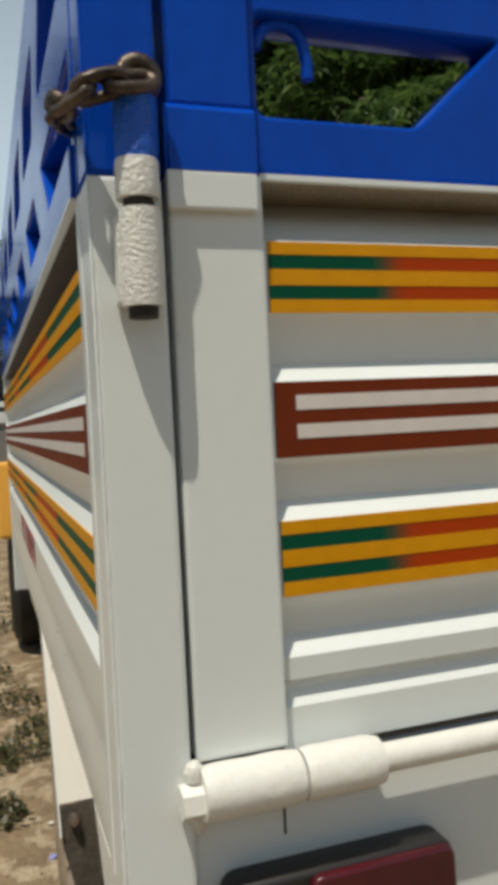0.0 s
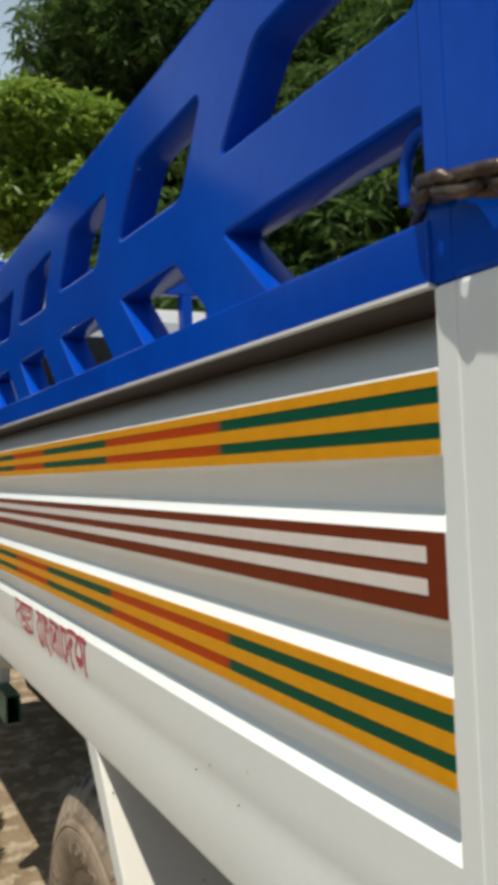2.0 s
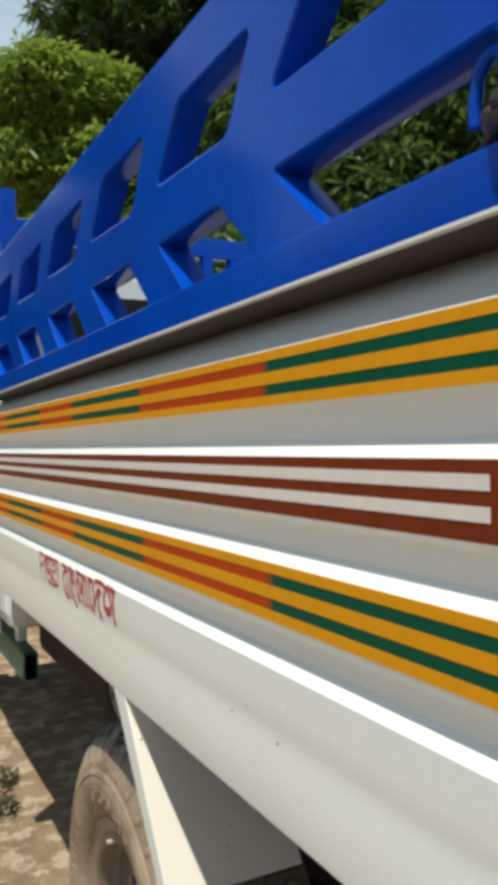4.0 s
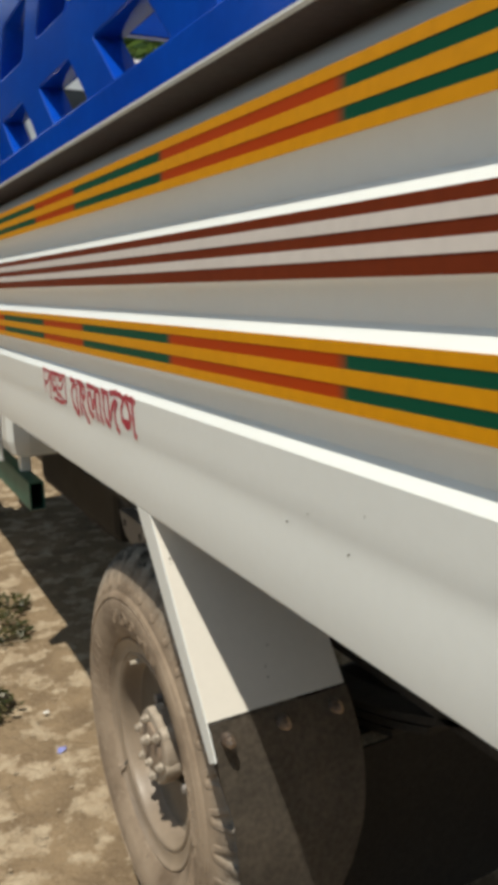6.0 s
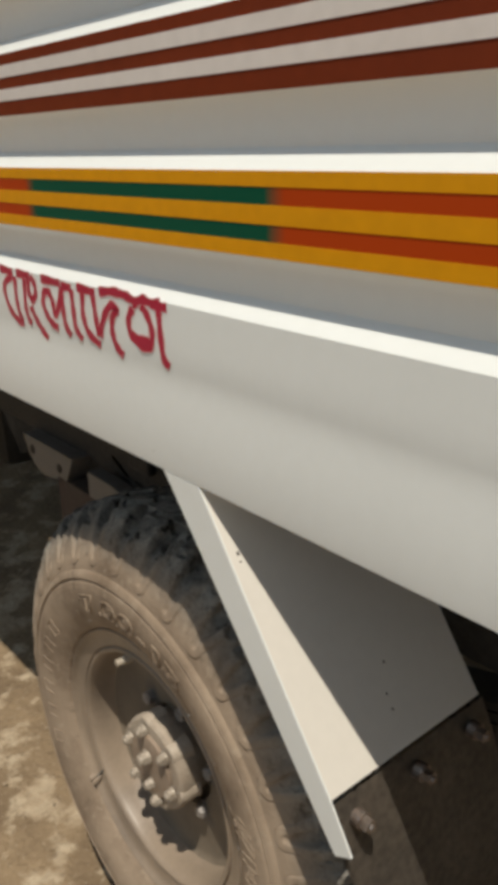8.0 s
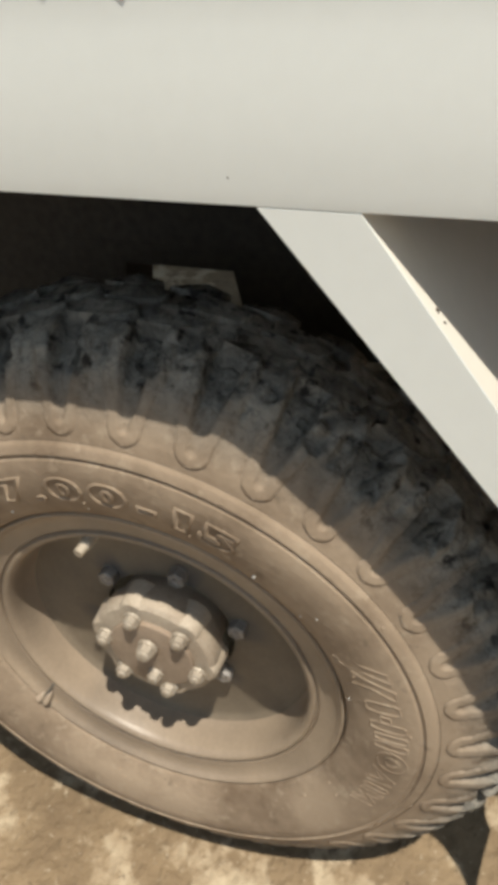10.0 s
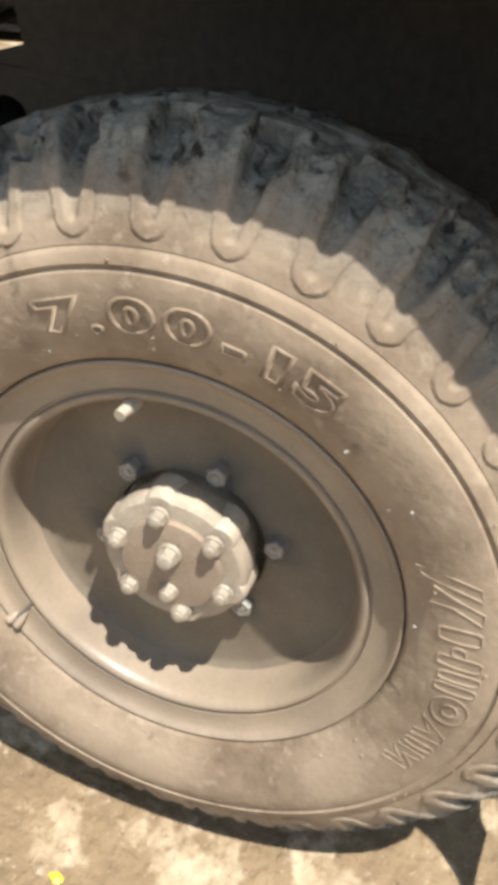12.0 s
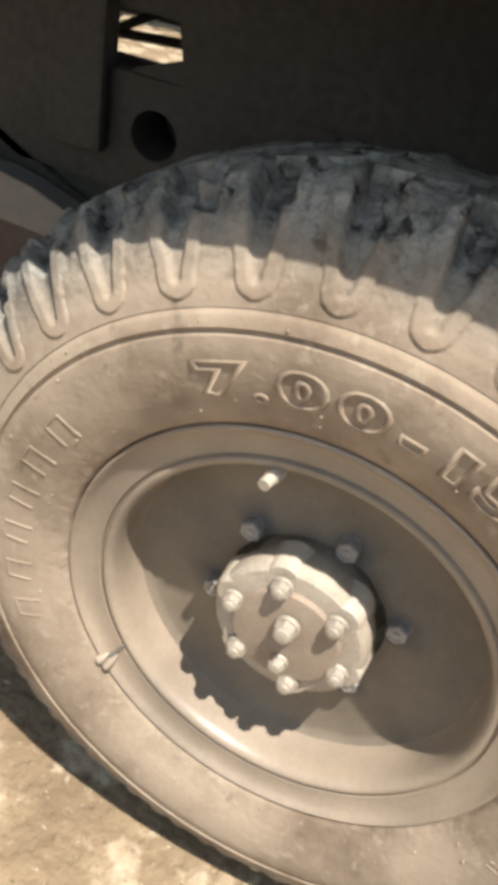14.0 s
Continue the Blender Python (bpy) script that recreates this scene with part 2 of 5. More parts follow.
    cake.inputs["Scale"].default_value, cake.inputs["Detail"].default_value = 48, 8
    k(geo.outputs["Position"], cake.inputs["Vector"])
    lump = n.new("ShaderNodeMath")
    lump.operation = "MULTIPLY"
    k(cake.outputs["Fac"], lump.inputs[0])
    k(edge.outputs["Result"], lump.inputs[1])
    b2 = n.new("ShaderNodeBump")
    b2.inputs["Distance"].default_value = 0.010
    k(lump.outputs[0], b2.inputs["Height"])
    k(b1.outputs["Normal"], b2.inputs["Normal"])
    k(b2.outputs["Normal"], b.inputs["Normal"])
    return m


M["tyre"] = tyre_material()


def disc_material():
    """Olive-brown dusty disc, with oil run out round each wheel nut."""
    m = surface("dusty_olive_disc", (0.205, 0.168, 0.126), (0.098, 0.082, 0.064), 9.0, 0.62, amount=0.8, bump=0.0003, bump_scale=70, fine=220, fine_amount=0.08, spec=0.25)
    n, k = m.node_tree.nodes, m.node_tree.links.new
    b = n["Principled BSDF"]
    old = b.inputs["Base Color"].links[0].from_socket
    co = n.new("ShaderNodeTexCoord")
    sep = n.new("ShaderNodeSeparateXYZ")
    k(co.outputs["Object"], sep.inputs[0])

    def maths(op, a, c=None, d=None):
        x = n.new("ShaderNodeMath")
        x.operation = op
        for q, v in enumerate((a, c, d)):
            if isinstance(v, (int, float)):
                x.inputs[q].default_value = v
            elif v is not None:
                k(v, x.inputs[q])
        return x.outputs[0]

    def step(v, lo, hi):
        r = n.new("ShaderNodeMapRange")
        r.interpolation_type = "SMOOTHSTEP"
        r.inputs["From Min"].default_value, r.inputs["From Max"].default_value = lo, hi
        k(v, r.inputs["Value"])
        return r.outputs["Result"]

    turn = maths("ARCTAN2", maths("MULTIPLY", sep.outputs["Y"], -1.0), sep.outputs["Z"])
    near = maths("COSINE", maths("MULTIPLY", maths("ADD", turn, radians(40.0)), 6.0))
    dist = maths("SQRT", maths("ADD", maths("MULTIPLY", sep.outputs["Y"], sep.outputs["Y"]), maths("MULTIPLY", sep.outputs["Z"], sep.outputs["Z"])))
    spread = n.new("ShaderNodeTexNoise")
    spread.inputs["Scale"].default_value, spread.inputs["Detail"].default_value = 38, 5
    k(co.outputs["Object"], spread.inputs["Vector"])
    wet = maths("MULTIPLY", step(near, 0.25, 0.95), step(maths("ADD", dist, maths("MULTIPLY", spread.outputs["Fac"], 0.02)), 0.130, 0.096))
    mix = n.new("ShaderNodeMix")
    mix.data_type = "RGBA"
    mix.inputs["B"].default_value = (0.082, 0.080, 0.080, 1)
    k(old, mix.inputs["A"])
    k(maths("MULTIPLY", wet, 0.8), mix.inputs["Factor"])
    k(mix.outputs["Result"], b.inputs["Base Color"])
    return m


M["disc"] = disc_material()


def ground_material():
    m = bpy.data.materials.new("sandy_broken_concrete")
    m.use_nodes = True
    n, k = m.node_tree.nodes, m.node_tree.links.new
    b = n["Principled BSDF"]
    co = n.new("ShaderNodeTexCoord")

    def noisy(scale, detail, lo, hi):
        t = n.new("ShaderNodeTexNoise")
        t.inputs["Scale"].default_value, t.inputs["Detail"].default_value, t.inputs["Roughness"].default_value = scale, detail, 0.62
        k(co.outputs["Object"], t.inputs["Vector"])
        r = n.new("ShaderNodeMapRange")
        r.inputs["From Min"].default_value, r.inputs["From Max"].default_value = lo, hi
        k(t.outputs["Fac"], r.inputs["Value"])
        return r.outputs["Result"]

    def blend(a, c, f):
        x = n.new("ShaderNodeMix")
        x.data_type = "RGBA"
        for s, v in (("A", a), ("B", c)):
            if isinstance(v, tuple):
                x.inputs[s].default_value = (*v, 1)
            else:
                k(v, x.inputs[s])
        k(f, x.inputs["Factor"])
        return x.outputs["Result"]

    soil = blend((0.258, 0.190, 0.120), (0.165, 0.119, 0.076), noisy(6.0, 8, 0.38, 0.66))
    patch = blend((0.44, 0.365, 0.265), (0.31, 0.238, 0.16), noisy(26.0, 6, 0.35, 0.65))
    both = blend(soil, patch, noisy(9.0, 8, 0.505, 0.575))
    damp = blend(both, (0.115, 0.085, 0.055), noisy(11.0, 7, 0.60, 0.76))
    grit = blend(damp, (0.40, 0.335, 0.25), noisy(120.0, 4, 0.62, 0.74))
    grit = blend(grit, (0.10, 0.074, 0.05), noisy(95.0, 5, 0.63, 0.72))
    k(grit, b.inputs["Base Color"])
    b.inputs["Roughness"].default_value = 0.95
    b.inputs["Specular IOR Level"].default_value = 0.15
    bt = n.new("ShaderNodeTexNoise")
    bt.inputs["Scale"].default_value, bt.inputs["Detail"].default_value = 55, 10
    k(co.outputs["Object"], bt.inputs["Vector"])
    bp = n.new("ShaderNodeBump")
    bp.inputs["Distance"].default_value = 0.012
    k(bt.outputs["Fac"], bp.inputs["Height"])
    k(bp.outputs["Normal"], b.inputs["Normal"])
    return m


M["ground"] = ground_material()


def leaf_material(name, a, c):
    m = bpy.data.materials.new(name)
    m.use_nodes = True
    n, k = m.node_tree.nodes, m.node_tree.links.new
    b = n["Principled BSDF"]
    geo = n.new("ShaderNodeNewGeometry")
    mix = n.new("ShaderNodeMix")
    mix.data_type = "RGBA"
    mix.inputs["A"].default_value, mix.inputs["B"].default_value = (*a, 1), (*c, 1)
    k(geo.outputs["Random Per Island"], mix.inputs["Factor"])
    k(mix.outputs["Result"], b.inputs["Base Color"])
    b.inputs["Roughness"].default_value = 0.4
    tr = n.new("ShaderNodeBsdfTranslucent")
    k(mix.outputs["Result"], tr.inputs["Color"])
    sh = n.new("ShaderNodeMixShader")
    sh.inputs["Fac"].default_value = 0.5
    k(b.outputs[0], sh.inputs[1])
    k(tr.outputs[0], sh.inputs[2])
    k(sh.outputs[0], n["Material Output"].inputs["Surface"])
    return m


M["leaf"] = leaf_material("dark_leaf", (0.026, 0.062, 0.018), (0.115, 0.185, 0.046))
# sunlit copy of the leaf: full sun is put into its brighter colour
M["leaf_sunlit"] = leaf_material("sunlit_leaf", (0.125, 0.23, 0.03), (0.33, 0.42, 0.08))
M["weed"] = leaf_material("weed_leaf", (0.045, 0.058, 0.020), (0.135, 0.120, 0.048))


# ---- mesh helpers ----
def part(name, bm, material, parent=None, label="", smooth=False):
    """Links a bmesh as one mesh object under a thing or a part."""
    bmesh.ops.recalc_face_normals(bm, faces=bm.faces)
    me = bpy.data.meshes.new(name)
    bm.to_mesh(me)
    bm.free()
    return part_mesh(name, me, material, parent, label, smooth)


def part_mesh(name, me, material, parent=None, label="", smooth=False):
    me.materials.clear()
    me.materials.append(material)
    if smooth:
        me.polygons.foreach_set("use_smooth", [True] * len(me.polygons))
        me.set_sharp_from_angle(angle=radians(smooth if smooth is not True else 40))
    ob = new(name, me)
    ob.parent = parent
    if label:
        tagged(ob, label)
    return ob


def box(bm, x0, x1, y0, y1, z0, z1, bevel=0.0):
    made = bmesh.ops.create_cube(bm, size=1)["verts"]
    for v in made:
        v.co = Vector(((x0 + x1) / 2 + v.co.x * (x1 - x0), (y0 + y1) / 2 + v.co.y * (y1 - y0), (z0 + z1) / 2 + v.co.z * (z1 - z0)))
    if bevel:
        edges = list({e for v in made for e in v.link_edges})
        bmesh.ops.bevel(bm, geom=edges, offset=bevel, segments=2, affect="EDGES", profile=0.6)
    return bm


def boxed(name, x0, x1, y0, y1, z0, z1, material, parent, label="", bevel=0.003):
    return part(name, box(bmesh.new(), x0, x1, y0, y1, z0, z1, bevel), material, parent, label)


def prism(bm, points, offset):
    """A flat polygon given thickness along offset."""
    a = [bm.verts.new(p) for p in points]
    c = [bm.verts.new(Vector(p) + Vector(offset)) for p in points]
    bm.faces.new(a)
    bm.faces.new(list(reversed(c)))
    for i in range(len(a)):
        j = (i + 1) % len(a)
        bm.faces.new((a[i], c[i], c[j], a[j]))
    return bm


def tube(bm, path, radius, sides=10, closed=False, cap=True):
    """A round bar along a list of points; radius a number or one per point."""
    pts = [Vector(p) for p in path]
    n = len(pts)
    rings = []
    up = Vector((0.31, 0.17, 0.93))
    for i, p in enumerate(pts):
        if closed:
            d = pts[(i + 1) % n] - pts[i - 1]
        else:
            d = pts[min(i + 1, n - 1)] - pts[max(i - 1, 0)]
        d.normalize()
        u = (up - d * up.dot(d)).normalized()
        w = d.cross(u)
        up = u
        r = radius[i] if isinstance(radius, (list, tuple)) else radius
        rings.append([bm.verts.new(p + r * (math.cos(a) * u + math.sin(a) * w)) for a in [2 * math.pi * s / sides for s in range(sides)]])
    for i in range(n if closed else n - 1):
        a, c = rings[i], rings[(i + 1) % n]
        for s in range(sides):
            bm.faces.new((a[s], a[(s + 1) % sides], c[(s + 1) % sides], c[s]))
    if cap and not closed:
        bm.faces.new(rings[0])
        bm.faces.new(list(reversed(rings[-1])))
    return bm


def revolve(bm, profile, steps, closed=False):
    """Turns (x, r) pairs about the local x axis."""
    rings = []
    for s in range(steps):
        a = 2 * math.pi * s / steps
        ca, sa = math.cos(a), math.sin(a)
        rings.append([bm.verts.new((x, r * sa, r * ca)) for x, r in profile])
    m = len(profile)
    for s in range(steps):
        a, c = rings[s], rings[(s + 1) % steps]
        for i in range(m if closed else m - 1):
            j = (i + 1) % m
            bm.faces.new((a[i], a[j], c[j], c[i]))
    return bm


def outline_mesh(name, rings, depth, bevel=0.0025):
    """Flat plate from an outer outline and its holes, in its own xy plane, with rounded edges."""
    cu = bpy.data.curves.new(name, "CURVE")
    cu.dimensions, cu.fill_mode = "2D", "BOTH"
    cu.extrude, cu.bevel_depth, cu.bevel_resolution, cu.offset = depth / 2 - bevel, bevel, 1, -bevel
    for ring in rings:
        sp = cu.splines.new("POLY")
        sp.points.add(len(ring) - 1)
        for p, (u, v) in zip(sp.points, ring):
            p.co = (u, v, 0, 1)
        sp.use_cyclic_u = True
    ob = bpy.data.objects.new(name, cu)
    me = bpy.data.meshes.new_from_object(ob)
    bpy.data.objects.remove(ob)
    return me


def rounded(points, r, seg=4):
    """A polygon with its corners rounded."""
    out = []
    n = len(points)
    for i, p in enumerate(points):
        p = Vector(p)
        a, c = Vector(points[i - 1]), Vector(points[(i + 1) % n])
        da, dc = (a - p), (c - p)
        ra, rc = min(r, da.length * 0.45), min(r, dc.length * 0.45)
        pa, pc = p + da.normalized() * ra, p + dc.normalized() * rc
        for s in range(seg + 1):
            f = s / seg
            q = pa * (1 - f) ** 2 + p * 2 * f * (1 - f) + pc * f * f
            out.append((q.x, q.y))
    return out


# ---- ground ----
def make_ground():
    bm = bmesh.new()
    # fine near the truck, wide quads to the horizon
    def ticks(lo, hi, step):
        near = list(np.arange(lo, hi + 1e-6, step))
        return [-900, -200, -60, -20] + near + [hi + 8, hi + 40, hi + 200, 900]
    xs, ys = ticks(-2.0, 2.4, 0.04), ticks(-1.0, 6.0, 0.04)
    rows = []
    for x in xs:
        row = []
        for y in ys:
            h = 0.0
            if -2.1 < x < 2.5 and -1.1 < y < 6.1:
                h = 0.010 * noise.noise((x * 3.1, y * 3.1, 0.2)) + 0.006 * noise.noise((x * 11, y * 11, 3)) - 0.006
                flat = min(1.0, math.hypot(x - 0.13, y - 1.106) / 0.35)
                h *= flat
            row.append(bm.verts.new((x, y, h)))
        rows.append(row)
    for i in range(len(xs) - 1):
        for j in range(len(ys) - 1):
            bm.faces.new((rows[i][j], rows[i + 1][j], rows[i + 1][j + 1], rows[i][j + 1]))
    ob = part("ground", bm, M["ground"], None, "", True)
    return tagged(ob, "sandy trampled ground with broken concrete patches", "ground", kind="structure")


ground = make_ground()

# ---- the truck ----
BED = 2.25          # length of the load bed
WIDE = 1.66         # outer width of the load bed
truck = new("truck")
tagged(truck, "small blue and white cargo truck with painted striped side panels", "truck")

# profile of the pressed sheet: (depth inwards, height)
RIDGES = [(1.3676, 1.3123), (1.2619, 1.2048), (1.1547, 1.0955)]
Z_SILL, Z_UNDER, Z_RAIL = 1.0464, 0.8863, 1.4235


def sheet_profile(ridges, top, bottom, lower):
    a0, h0 = ridges[0][0], top - ridges[0][0]
    # hollow under the rail: leans back, then turns out to a narrow ledge over the first band
    p = [(d, a0 + h0 * f) for d, f in ((0.074, 0.985), (0.061, 0.82), (0.047, 0.63), (0.036, 0.45), (0.026, 0.29), (0.017, 0.17), (0.0088, 0.066))]
    for i, (a, c) in enumerate(ridges):
        p += [(0.0, a), (0.0, c), (0.0035, c - 0.003), (0.0080, c - 0.009), (0.0112, c - 0.017), (0.0132, c - 0.026)]
        nxt = ridges[i + 1][0] if i + 1 < len(ridges) else bottom
        p += [(0.014, nxt + 0.015)]
    return p + lower


def swept(profile, u0, u1, place, thick=0.003, step=0.25):
    """Sweeps a (depth, height) line along u, as a thin sheet."""
    bm = bmesh.new()
    count = max(2, int((u1 - u0) / step))
    back = [(d + thick, z) for d, z in reversed(profile)]
    ring = profile + back
    cols = []
    for i in range(count + 1):
        u = u0 + (u1 - u0) * i / count
        cols.append([bm.verts.new(place(u, d + 0.0001 * math.sin(u * 7 + z * 19), z)) for d, z in ring])
    m = len(ring)
    for i in range(count):
        for j in range(m):
            k = (j + 1) % m
            bm.faces.new((cols[i][j], cols[i][k], cols[i + 1][k], cols[i + 1][j]))
    bm.faces.new(cols[0])
    bm.faces.new(list(reversed(cols[-1])))
    return bm


def side_place(u, d, z):
    return (d, u, z)


def far_place(u, d, z):
    return (WIDE - d, u, z)


TAIL_Y = 0.010


def tail_place(u, d, z):
    return (u, TAIL_Y + d, z)


def strip(u0, u1, z0, z1, place, proud):
    bm = bmesh.new()
    pts = [place(u0, -proud, z0), place(u1, -proud, z0), place(u1, -proud, z1), place(u0, -proud, z1)]
    base = [place(u0, 0.0005, z0), place(u1, 0.0005, z0), place(u1, 0.0005, z1), place(u0, 0.0005, z1)]
    a = [bm.verts.new(p) for p in pts]
    c = [bm.verts.new(p) for p in base]
    bm.faces.new(a)
    for i in range(4):
        j = (i + 1) % 4
        bm.faces.new((a[i], c[i], c[j], a[j]))
    return bm


def stripes(panel, ridges, u0, u1, place, bands):
    """Painted stripes on the raised bands of a pressed panel."""
    for top, low in (ridges[0], ridges[2]):
        h = top - low
        for k, (a, c) in enumerate(((0.0, 0.18), (0.18, 0.385), (0.385, 0.61), (0.61, 0.81), (0.81, 1.0))):
            if k % 2 == 0:
                part("yellow_stripe", strip(u0, u1, top - a * h, top - c * h, place, 0.0016), M["yellow"], panel, "yellow painted stripe")
            else:
                part("colour_stripe", strip(u0, u1, top - a * h, top - c * h, place, 0.0012), bands, panel, "painted stripe changing from green to red")
    top, low = ridges[1]
    h = top - low
    part("brown_stripe", strip(u0, u1, low, top, place, 0.0012), M["brown"], panel, "brown painted band")
    for a, c in ((0.18, 0.375), (0.565, 0.755)):
        part("pale_stripe", strip(u0 + 0.018, u1 - 0.018, top - c * h, top - a * h, place, 0.0017), M["pale"], panel, "pale painted stripe")


SILL = [(0.0, Z_SILL), (0.0, 1.030), (0.0, 1.012), (0.0002, 0.998), (0.0010, 0.988), (0.0015, 0.980), (0.0011, 0.968), (0.0002, 0.952), (-0.0006, 0.93), (0.0, 0.895), (0.0012, Z_UNDER), (0.03, Z_UNDER - 0.001)]
side_panel = part("side_panel", swept(sheet_profile(RIDGES, Z_RAIL, Z_SILL, SILL), 0.066, BED, side_place), M["white"], truck, "white pressed steel side panel with three raised bands", 24)
stripes(side_panel, RIDGES, 0.0675, BED - 0.005, side_place, M["bands"])
far_panel = part("side_panel", swept(sheet_profile(RIDGES, Z_RAIL, Z_SILL, SILL), 0.066, BED, far_place), M["white"], truck, "white pressed steel side panel with three raised bands")

TAIL_RIDGES = [(1.381, 1.325), (1.271, 1.211), (1.161, 1.101)]
TAIL_LOW = [(0.0, 1.052), (0.001, 1.034), (0.010, 1.030), (0.010, 1.024), (0.001, 1.012), (0.002, 0.978)]
tailgate = part("tailgate", swept(sheet_profile(TAIL_RIDGES, 1.432, 1.052, TAIL_LOW), 0.134, WIDE - 0.134, tail_place), M["white"], truck, "white pressed steel tailgate with painted stripes", 24)
stripes(tailgate, TAIL_RIDGES, 0.1385, WIDE - 0.1385, tail_place, M["bands_tail"])


# upper frame: box plates with leaning openings
def bays(first, last, end, lo=1.469, mid=1.543):
    """Holes between the posts: lower row leans forward going up, upper row leans back."""
    holes = []
    f = first
    n = 0
    while f < last:
        lo_back = [(f - 0.275, lo), (f - 0.19, mid)] if n else [(end, lo), (end, mid)]
        up_back = [(f - 0.212, 1.614), (f - 0.275, 1.705)] if n else [(end, 1.614), (end, 1.705)]
        holes.append(rounded([lo_back[0], (f - 0.085, lo), (f, mid), lo_back[1]], 0.008))
        holes.append(rounded([up_back[0], (f + 0.003, 1.622), (f - 0.078, 1.705), up_back[1]], 0.016))
        f += 0.3175
        n += 1
    return holes


def upper_frame(u0, u1, holes, place, depth, low=Z_RAIL):
    me = outline_mesh("upper_frame", [[(u0, low), (u1, low), (u1, 1.783), (u0, 1.783)]] + holes, depth, 0.0036)
    for v in me.vertices:
        u, z, d = v.co
        v.co = place(u, d + depth / 2, z)
    bm = bmesh.new()
    bm.from_mesh(me)
    bpy.data.meshes.remove(me)
    return part("upper_frame", bm, M["blue"], truck, "blue painted steel frame with leaning openings", 35)


upper_frame(0.066, BED, bays(0.371, BED - 0.05, 0.070), side_place, 0.045)
upper_frame(0.066, BED, bays(0.371, BED - 0.05, 0.070), far_place, 0.045)
upper_frame(0.128, WIDE - 0.128, bays(0.362, WIDE - 0.3, 0.137, 1.479, 1.558), tail_place, 0.045, 1.4335)
boxed("rail_beam", -0.0035, 0.0405, 0.0665, BED, Z_RAIL + 0.0018, 1.4672, M["blue"], truck, "blue bottom beam of the upper frame", 0.0022)
# dark sheets added behind the rails, closing the slot above the pressed panels
boxed("rail_slot_cover", 0.044, 0.12, 0.066, BED, Z_RAIL, Z_RAIL + 0.006, M["chassis"], truck, "", 0.0)
boxed("rail_slot_cover", 0.134, WIDE - 0.134, TAIL_Y + 0.050, TAIL_Y + 0.12, 1.4335, 1.439, M["chassis"], truck, "", 0.0)
boxed("joint_plate", -0.0006, 0.030, 0.048, 0.0696, Z_RAIL + 0.0004, 1.7825, M["blue"], truck, "blue painted plate that joins the frame to the post", 0.0004)
# white lip under the blue rails
part("rail_lip", box(bmesh.new(), -0.0048, 0.003, 0.067, BED, Z_RAIL - 0.0012, Z_RAIL + 0.0016), M["white"], truck, "thin white lip under the blue rail")
part("rail_lip", box(bmesh.new(), 0.134, WIDE - 0.134, TAIL_Y - 0.004, TAIL_Y + 0.003, 1.428, 1.4325), M["white"], truck, "thin white lip under the blue rail")
# strips whose darker colour paints the shade under the rails
boxed("rail_shade_strip", 0.0032, 0.086, 0.068, BED, Z_RAIL - 0.0016, Z_RAIL - 0.0002, M["rust_red_and_rail_shade"], truck, "dark brown strip under the rail, its shade put into the colour", 0.0)
boxed("rail_shade_strip", 0.134, WIDE - 0.134, TAIL_Y + 0.0032, TAIL_Y + 0.095, 1.4295, 1.4328, M["stone"], truck, "tan strip under the rear rail, its shade put into the colour", 0.0)


def corner_post(x0, x1, y0, y1):
    post = boxed("corner_post", x0, x1, y0, y1, 0.70, Z_RAIL, M["white"], truck, "white square steel corner post", 0.004)
    boxed("post_top", x0, x1, y0, y1, Z_RAIL, 1.84, M["blue"], post, "blue painted upper post", 0.004)


corner_post(0.0, 0.055, 0.0, 0.066)
corner_post(WIDE - 0.055, WIDE, 0.0, 0.066)
corner_post(0.0, 0.05, BED, BED + 0.05)
corner_post(WIDE - 0.05, WIDE, BED, BED + 0.05)

boxed("seam_strip", -0.0009, 0.001, 0.046, 0.0655, 0.89, 1.4215, M["white"], truck, "narrow white cover strip", 0.001)


def weld_bead(x, y, z0, z1, material, seed):
    """An uneven painted weld run down a post's corner."""
    rnd = random.Random(seed)
    count = int((z1 - z0) / 0.007)
    bm = bmesh.new()
    tube(bm, [(x + rnd.uniform(-0.0004, 0.0004), y + rnd.uniform(-0.0004, 0.0004), z0 + (z1 - z0) * q / count) for q in range(count + 1)], [0.0013 + rnd.uniform(-0.0003, 0.0005) for q in range(count + 1)], 7)
    part("weld_bead", bm, material, truck, "uneven painted weld run down the post", 60)


weld_bead(0.0011, 0.0011, 0.72, Z_RAIL - 0.001, M["white"], 3)
weld_bead(0.0011, 0.0011, Z_RAIL + 0.001, 1.83, M["blue"], 4)

# stiles of the tailgate
for a, c in ((0.060, 0.134), (WIDE - 0.134, WIDE - 0.060)):
    stile = boxed("stile", a, c, 0.002, 0.045, 0.985, 1.43, M["white"], truck, "flat white tailgate stile", 0.003)
    boxed("stile_cap", a - 0.002, c - 0.006, -0.006, 0.002, 1.400, 1.4285, M["white"], stile, "white folded cap plate", 0.002)
    block = [(-0.006, 1.4285), (-0.006, 1.4728), (-0.0052, 1.4742), (-0.0004, 1.4782), (0.045, 1.4782), (0.045, 1.4285)]
    part("stile_top", prism(bmesh.new(), [(a, y, z) for y, z in block], (c - 0.006 - a, 0, 0)), M["blue"], stile, "blue painted cap block with a sloping top edge")
    boxed("upper_stile", a + 0.004, c - 0.006, 0.000, 0.045, 1.4784, 1.783, M["blue"], stile, "blue painted upper stile", 0.003)

